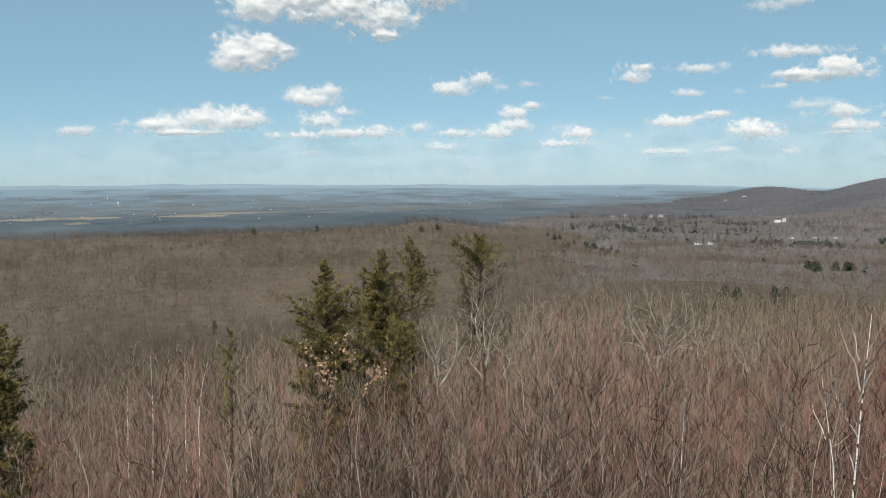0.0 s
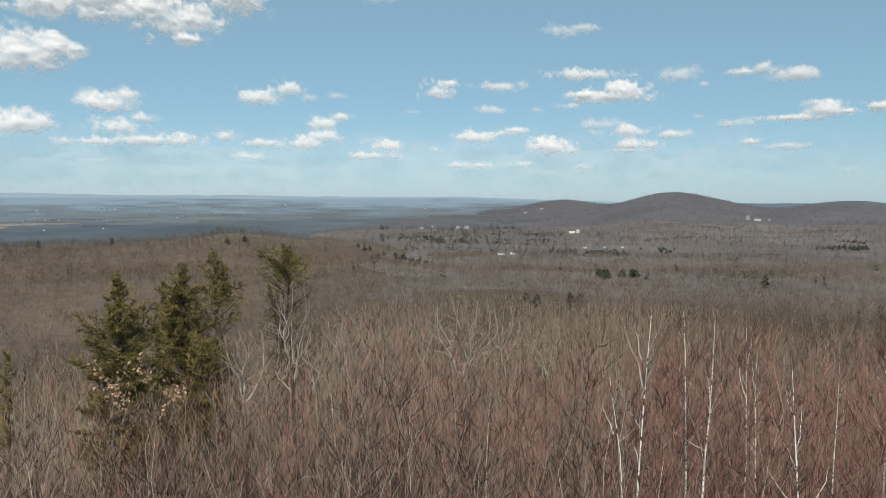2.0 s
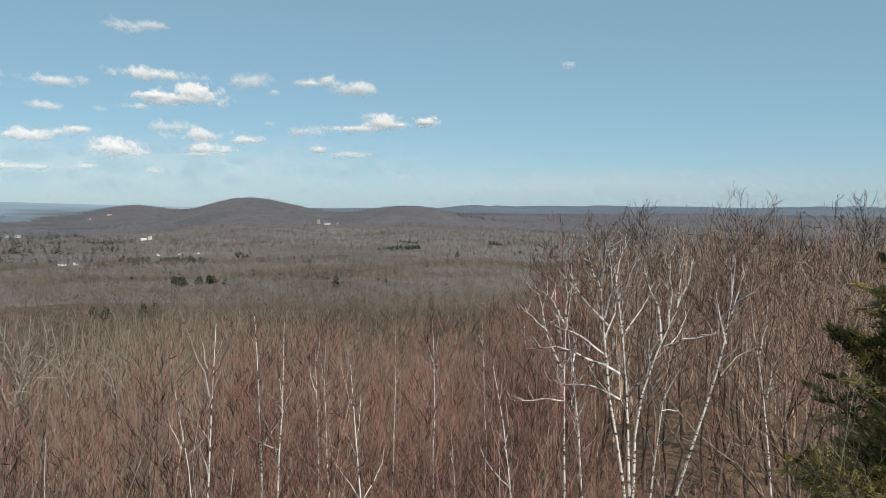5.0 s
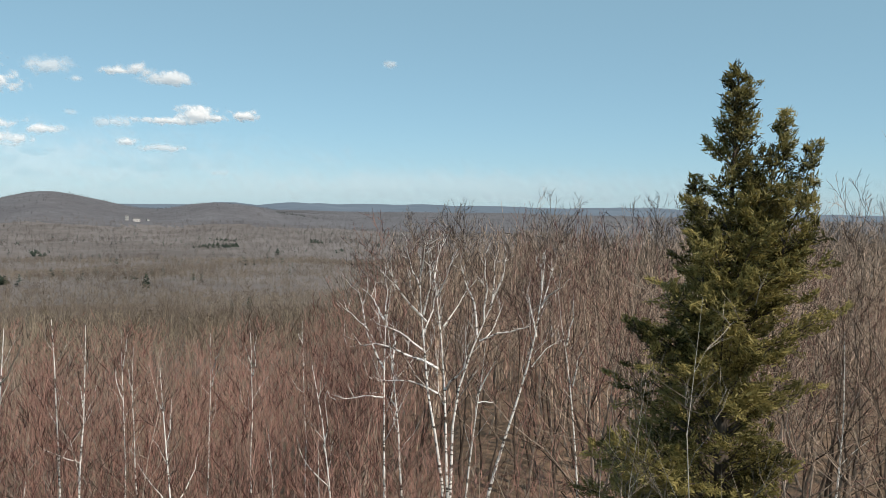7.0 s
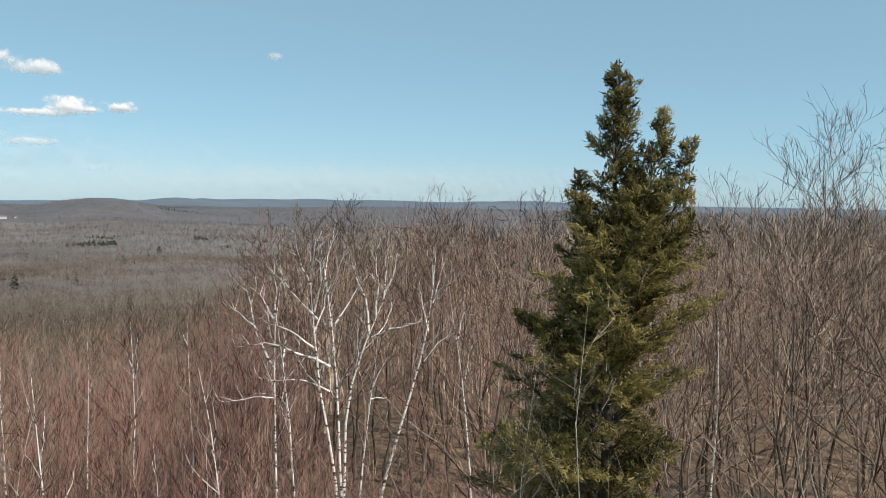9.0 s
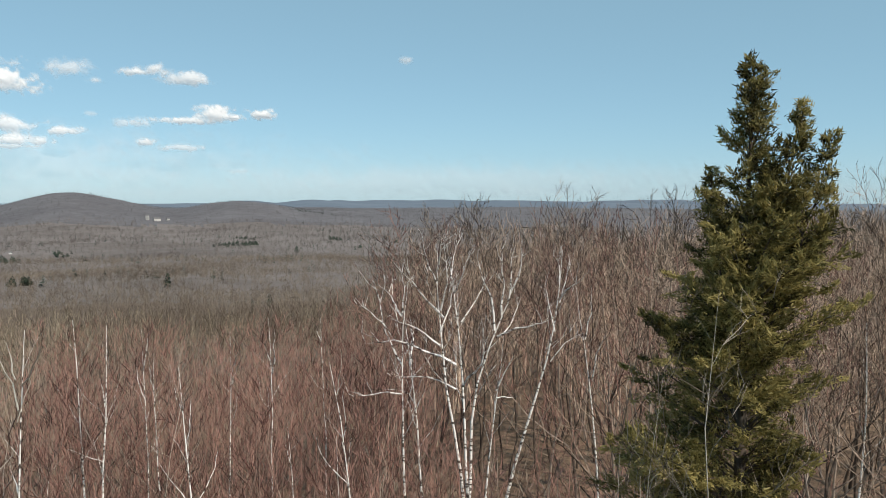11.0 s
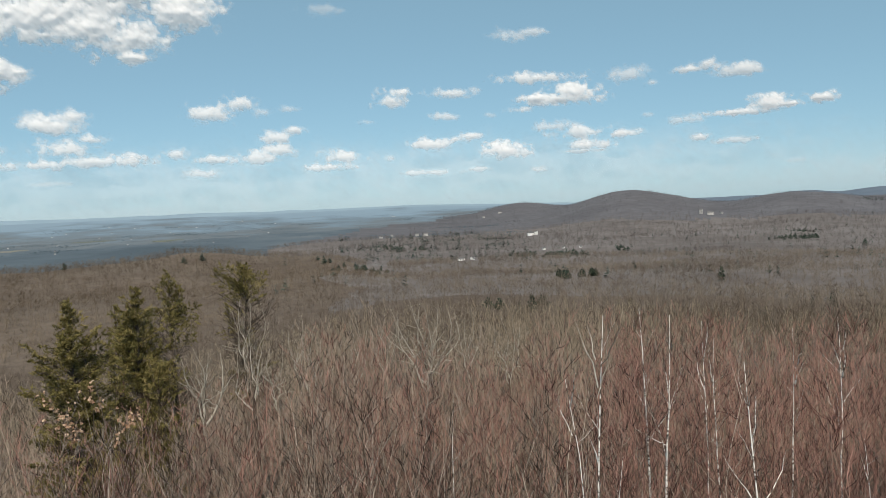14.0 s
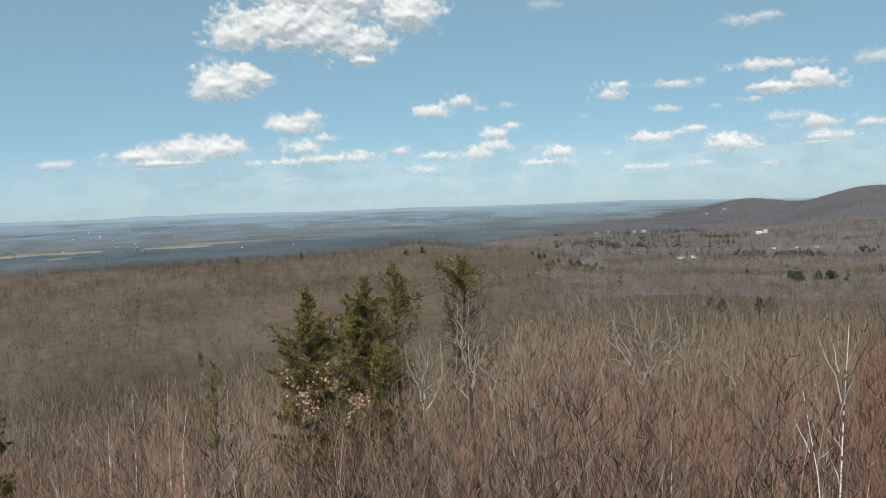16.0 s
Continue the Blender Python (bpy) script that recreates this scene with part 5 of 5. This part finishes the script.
def beech(az, r, h, seed):
    """A small beech that has kept its dry leaves."""
    g = np.random.default_rng(seed)
    trunk, limbs, crown, fine_twigs = grow(g, h, 0.04, 10, 0.35, 0.34, 0.8, 5, 2)
    e = thing("beech", "young beech holding pale dry leaves", "tree")
    x, y = spot(az, r)
    e.location = (x, y, float(ground_z(x, y)) - 0.1)
    part("trunk", trunk, M_BARK, e, smooth=True)
    for lg in limbs:
        part("limb", lg, M_BARK, e)
    part("crown", joined(crown, fine_twigs), M_TWIG, e)
    v = crown.arrays()[0]
    p = v[g.integers(0, len(v), 1200)]
    p = p[p[:, 2] > h * 0.89]
    n = len(p)
    w, s = g.normal(0, 1, (n, 3)), g.normal(0, 1, (n, 3))
    w[:, 2] -= 0.6
    w = w / np.linalg.norm(w, axis=1)[:, None] * 0.06
    s = s / np.linalg.norm(s, axis=1)[:, None] * 0.035
    leaf = Geo()
    q = np.arange(n)[:, None] * 4
    leaf.add(np.stack([p, p + w * 0.5 + s, p + w, p + w * 0.5 - s], 1).reshape(-1, 3), np.concatenate([q + [0, 1, 2], q + [0, 2, 3]]), np.repeat(g.uniform(0, 1, n), 4))
    part("leaves", leaf, M_DRY, e, "pale tan dry leaves")


beech(6.9, 18.5, 11.0, 71)
beech(6.0, 19.0, 10.7, 72)


def pine(az, r, h, wide, seed, label, group="dark evergreens in the valley"):
    """A far pine: a stem and tiers of ragged blades."""
    g = np.random.default_rng(seed)
    x, y = spot(az, r)
    e = thing("pine", label, "tree", group)
    e.location = (x, y, float(ground_z(x, y)) - 0.2)
    stem, crown = Geo(), Geo()
    tube(stem, [(0, 0, 0), (0, 0, h * 0.5), (0, 0, h)], [0.02 * h, 0.012 * h, 0], 5)
    for _ in range(90):
        t = g.uniform(0.12, 1.0)
        a = g.uniform(0, 6.28)
        reach = wide * (1.05 - t) ** 0.7 * g.uniform(0.5, 1.1) + 0.1
        c = np.array([math.cos(a) * reach * 0.6, math.sin(a) * reach * 0.6, h * t])
        w = np.array([math.cos(a), math.sin(a), g.uniform(-0.3, 0.6)]) * reach * 0.55
        s = np.array([-math.sin(a), math.cos(a), g.uniform(-0.4, 0.4)]) * reach * 0.3
        crown.add([c - w, c + s, c + w, c - s, c + (0, 0, 0.25 * reach)], [(0, 1, 4), (1, 2, 4), (2, 3, 4), (3, 0, 4)], g.uniform())
    part("trunk", stem, M_BARK, e)
    # from 800 m on, the needles with painted haze
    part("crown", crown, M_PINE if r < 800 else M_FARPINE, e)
    return e


DARK = "dark green pine among leafless woods"
for az, r, h, w in ((16.2, 400, 8.5, 2.4), (15.2, 186, 7, 2.4), (5.6, 200, 8, 2), (6.6, 150, 5.5, 1.6), (13.4, 930, 9, 4), (9.0, 940, 8, 4), (-7.9, 880, 11, 4.2), (-8.9, 860, 7, 3.6), (0.4, 900, 9, 4), (1.6, 880, 8, 4),
                    (-35.6, 640, 13, 4.2), (-22.6, 420, 9, 4), (-23.4, 430, 8, 5), (-20.3, 430, 7, 4), (-19.5, 440, 7, 4), (-42.4, 420, 9, 2.4), (-41.2, 400, 8, 2), (-38.4, 330, 8, 2.2), (-39.8, 340, 7, 2)):
    pine(az, r, h, w, int(1000 + az * 10), DARK)
g_ = np.random.default_rng(88)


def land_r(az, el):
    """The distance at which the valley floor is seen under an elevation from the lookout."""
    rr = np.linspace(350, 2600, 300)
    e = np.degrees(np.arctan2(ground_z(-np.sin(radians(az)) * rr, math.cos(radians(az)) * rr) + 6.0 - EYE, rr))
    return float(rr[np.argmax(e > el)]) if (e > el).any() else 1500.0


# bearings, elevation, number and height of each belt of pines
for a0, a1, el, n, h in ((-20.8, -26.6, -3.98, 60, 8), (-28.5, -29.8, -3.82, 10, 8), (-13.0, -15.1, -3.32, 22, 11), (-11.3, -12.8, -3.06, 8, 9), (-38.7, -42.4, -3.40, 34, 9), (-46.4, -47.8, -3.06, 12, 8), (-24.4, -27.6, -5.42, 26, 8), (-44.0, -44.3, -3.89, 2, 11), (-48.7, -49.0, -3.70, 2, 10), (-51.2, -51.9, -3.20, 6, 8), (-7.1, -12.0, -4.08, 22, 7), (-15.0, -21.2, -2.76, 18, 8), (-36.1, -43.6, -2.95, 14, 6), (-21.3, -23.2, -7.41, 8, 5)):
    heart = [g_.uniform() for _ in range(max(2, n // 3))]
    r = land_r((a0 + a1) / 2, el)
    for i in range(n):
        u = heart[int(g_.integers(len(heart)))] + g_.normal(0, 0.07)
        pine(a0 + (a1 - a0) * u, r * g_.uniform(0.985, 1.015), h * g_.uniform(0.5, 1.1), h * g_.uniform(0.35, 0.55), int(g_.integers(1e6)), "dark green pine in a belt across the valley")

# evergreens scattered through the valley woods


def small_pine(seed):
    g, out = np.random.default_rng(seed), Geo()
    for _ in range(22):
        t, a = g.uniform(0.15, 1.0), g.uniform(0, 6.28)
        reach = 3.4 * (1.05 - t) ** 0.7 * g.uniform(0.5, 1.1) + 0.2
        c = np.array([math.cos(a) * reach * 0.5, math.sin(a) * reach * 0.5, 9.0 * t])
        w, s = np.array([math.cos(a), math.sin(a), g.uniform(-0.2, 0.6)]) * reach * 0.6, np.array([-math.sin(a), math.cos(a), g.uniform(-0.4, 0.4)]) * reach * 0.4
        out.add([c - w, c + s, c + w, c - s], [(0, 1, 2), (0, 2, 3)], g.uniform(0.2, 0.8))
    return out.arrays()


PINES = {i: small_pine(90 + i) for i in range(5)}
valley_pines = []
for a0, a1, r0, r1, n, gather in ((-9, -22, 1250, 2300, 420, 0.03), (-20, -34, 1250, 1900, 160, 0.05), (-34, -52, 1300, 2300, 170, 0.02), (-20, -46, 650, 1200, 110, 0.0), (-44, -52, 2700, 3000, 260, 0.1), (-21, -25, 880, 900, 10, 0.0), (-4, -16, 560, 900, 16, 0.0)):
    for _ in range(n):
        az, r = g_.uniform(min(a0, a1), max(a0, a1)), g_.uniform(r0, r1)
        x, y = spot(az, r)
        if fbm(x / 110, y / 110, 3, 55) < gather:
            continue
        valley_pines.append((int(g_.integers(0, 5)), place(x, y, float(ground_z(x, y)) - 0.3, g_.uniform(0, 360), g_.uniform(0.7, 1.35) * (1.4 if r > 1200 and az > -24 else 1.0))))
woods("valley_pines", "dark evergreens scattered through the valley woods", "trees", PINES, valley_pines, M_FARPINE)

# ---------------------------------------------------------------- houses, fields and the town on the lowland


def house(az, r, width, depth, high, turn, label="white house with a grey roof among the trees", lift=0.0, windows=True):
    width, depth = width * 0.55, depth * 0.75
    x, y = spot(az, r)
    e = thing("house", label, "house", "houses in the valley")
    e.matrix_basis = pose(x, y, float(ground_z(x, y)) + lift, 0, 0, az + turn)
    body = box(Geo(), -width / 2, width / 2, -depth / 2, depth / 2, -3, high)
    rise = depth * 0.32
    body.add([(s * width / 2, -depth / 2, high) for s in (-1, 1)] + [(s * width / 2, depth / 2, high) for s in (-1, 1)] + [(s * width / 2, 0, high + rise) for s in (-1, 1)], [(0, 4, 2), (1, 3, 5)])
    part("wall", body, M_WHITE if r < 2200 or windows is False else M_SIDING, e)
    roof, o = Geo(), 0.5
    for s in (-1, 1):
        v = [(a * (width / 2 + o), b, c) for a in (-1, 1) for b, c in ((s * (depth / 2 + o), high - o * 0.6), (s * (depth / 2 + o), high - o * 0.6 + 0.25), (0, high + rise + 0.25), (0, high + rise))]
        roof.add(v, [(0, 1, 2), (0, 2, 3), (4, 6, 5), (4, 7, 6), (0, 4, 5), (0, 5, 1), (1, 5, 6), (1, 6, 2), (3, 2, 6), (3, 6, 7), (0, 3, 7), (0, 7, 4)])
    top = part("roof", roof, M_ROOF, e)
    part("chimney", box(Geo(), width * 0.2, width * 0.2 + 1, -0.5, 0.5, high, high + rise + 1.2), M_ROOF, top)
    n = max(2, int(width / 4.2)) if windows else 0
    for i in range(n):
        cx = -width / 2 + width * (i + 0.5) / n
        part("window", box(Geo(), cx - 0.55, cx + 0.55, -depth / 2 - 0.06, -depth / 2 + 0.05, high * 0.4, high * 0.4 + 1.5), M_GLASS, e)
    return e


for az, r, w, d, h, turn in HOUSES:
    house(az, r, w, d, h, turn)


def far_r(az, el):
    """The distance at which the ground is seen under an elevation from the lookout, searched from the horizon inwards."""
    rr = np.linspace(4700, 1500, 400)
    x, y = -np.sin(radians(az)) * rr, math.cos(radians(az)) * rr
    e = np.degrees(np.arctan2(ground_z(x, y) - EYE, rr))
    return float(rr[np.argmax(e < el)])


def field(a0, a1, e0, e1, label):
    """A field lying on the lowland between two bearings and two elevations."""
    n, m = 24, 8
    g = Geo()
    v = []
    for i in range(n + 1):
        az = a0 + (a1 - a0) * i / n
        rag = float(fbm(az * 1.3, e0 * 7, 3, 31)) * 0.12
        full = math.sqrt(max(0.0, 1 - (2 * i / n - 1) ** 2)) * (0.75 + 2.5 * rag)
        mid = (e0 + e1) / 2 + rag * (e1 - e0) * 4
        r0, r1 = far_r(az, mid - (e1 - e0) * full * 0.6), far_r(az, mid + (e1 - e0) * full * 0.6)
        for j in range(m + 1):
            x, y = spot(az, r0 + (r1 - r0) * j / m)
            v.append((x, y, float(ground_z(x, y)) + (-1.0 if j == 0 or i in (0, n) else 1.2)))
    f = [t for i in range(n) for j in range(m) for q in [i * (m + 1) + j] for t in ((q, q + 1, q + m + 2), (q, q + m + 2, q + m + 1))]
    g.add(v, f)
    tagged(new("field", mesh_of("field", g, M_FIELD)), label, "field", "fields on the lowland", "structure")


GREEN, TAN = "dull green field on the lowland", "tan bare field on the lowland"
field(29.5, 21.8, -2.22, -2.06, GREEN)
field(25.4, 23.8, -2.55, -2.42, TAN)
field(19.8, 15.0, -2.20, -2.10, TAN)
field(17.0, 10.8, -2.02, -1.92, TAN)
field(18.2, 13.5, -2.06, -2.0, GREEN)
field(3.6, 1.4, -1.90, -1.84, TAN)
field(26.5, 24.5, -1.33, -1.28, TAN)
field(8.6, 5.4, -1.70, -1.64, TAN)
for i in range(64):
    az, el = g_.uniform(-16, 30), -g_.uniform(0.75, 2.4)
    if az < -8 and el < -1.7:
        continue
    house(az, far_r(az, el), g_.uniform(4, 10), g_.uniform(4, 6), g_.uniform(1.5, 2.6), g_.uniform(-40, 40), "small white building on the distant lowland", windows=False)


def water_tower(az, el, high):
    r = far_r(az, el)
    x, y = spot(az, r)
    e = thing("water_tower", "white water tower standing above the distant lowland", "tower")
    e.location = (x, y, float(ground_z(x, y)))
    tank = Geo()
    p = [(0, 0, high * u) for u in (0.55, 0.6, 0.7, 0.85, 0.95, 1.0)]
    tube(tank, p, np.array([0.05, 0.2, 0.26, 0.26, 0.18, 0.0]) * high, 16)
    part("tank", tank, M_WHITE, e, smooth=True)
    part("shaft", tube(Geo(), [(0, 0, -2), (0, 0, high * 0.58)], [0.09 * high, 0.06 * high], 12), M_WHITE, e)


water_tower(22.1, -1.35, 15)
water_tower(22.75, -0.95, 11)

# bands of dark woods on the lowland, blued by painted haze
DOTS = {i: spiky(380 + i, 3.2, 5.0, 4, 0.8) for i in range(4)}
bands = []
for i in range(90):
    az, el, wide = g_.uniform(-22, 32), -g_.uniform(0.7, 2.6), g_.uniform(0.6, 3.2)
    r = far_r(az, el)
    for _ in range(int(wide * 60)):
        a = az + g_.normal(0, 0.5) * wide
        x, y = spot(a, r * (1 + 0.012 * g_.normal()))
        bands.append((int(g_.integers(0, 4)), place(x, y, float(ground_z(x, y)) - 1, g_.uniform(0, 360), g_.uniform(0.5, 1.1), g_.uniform(0.5, 1.0))))
# tree colours shifted to blue-grey in place of distance haze
M_BAND = material("hazed_tree_bands", ((0.0825, 0.1137, 0.1325), (0.1020, 0.1380, 0.1632), (0.1311, 0.1748, 0.2058)), 0.02, 0.95, 0.0, tone=0.7)
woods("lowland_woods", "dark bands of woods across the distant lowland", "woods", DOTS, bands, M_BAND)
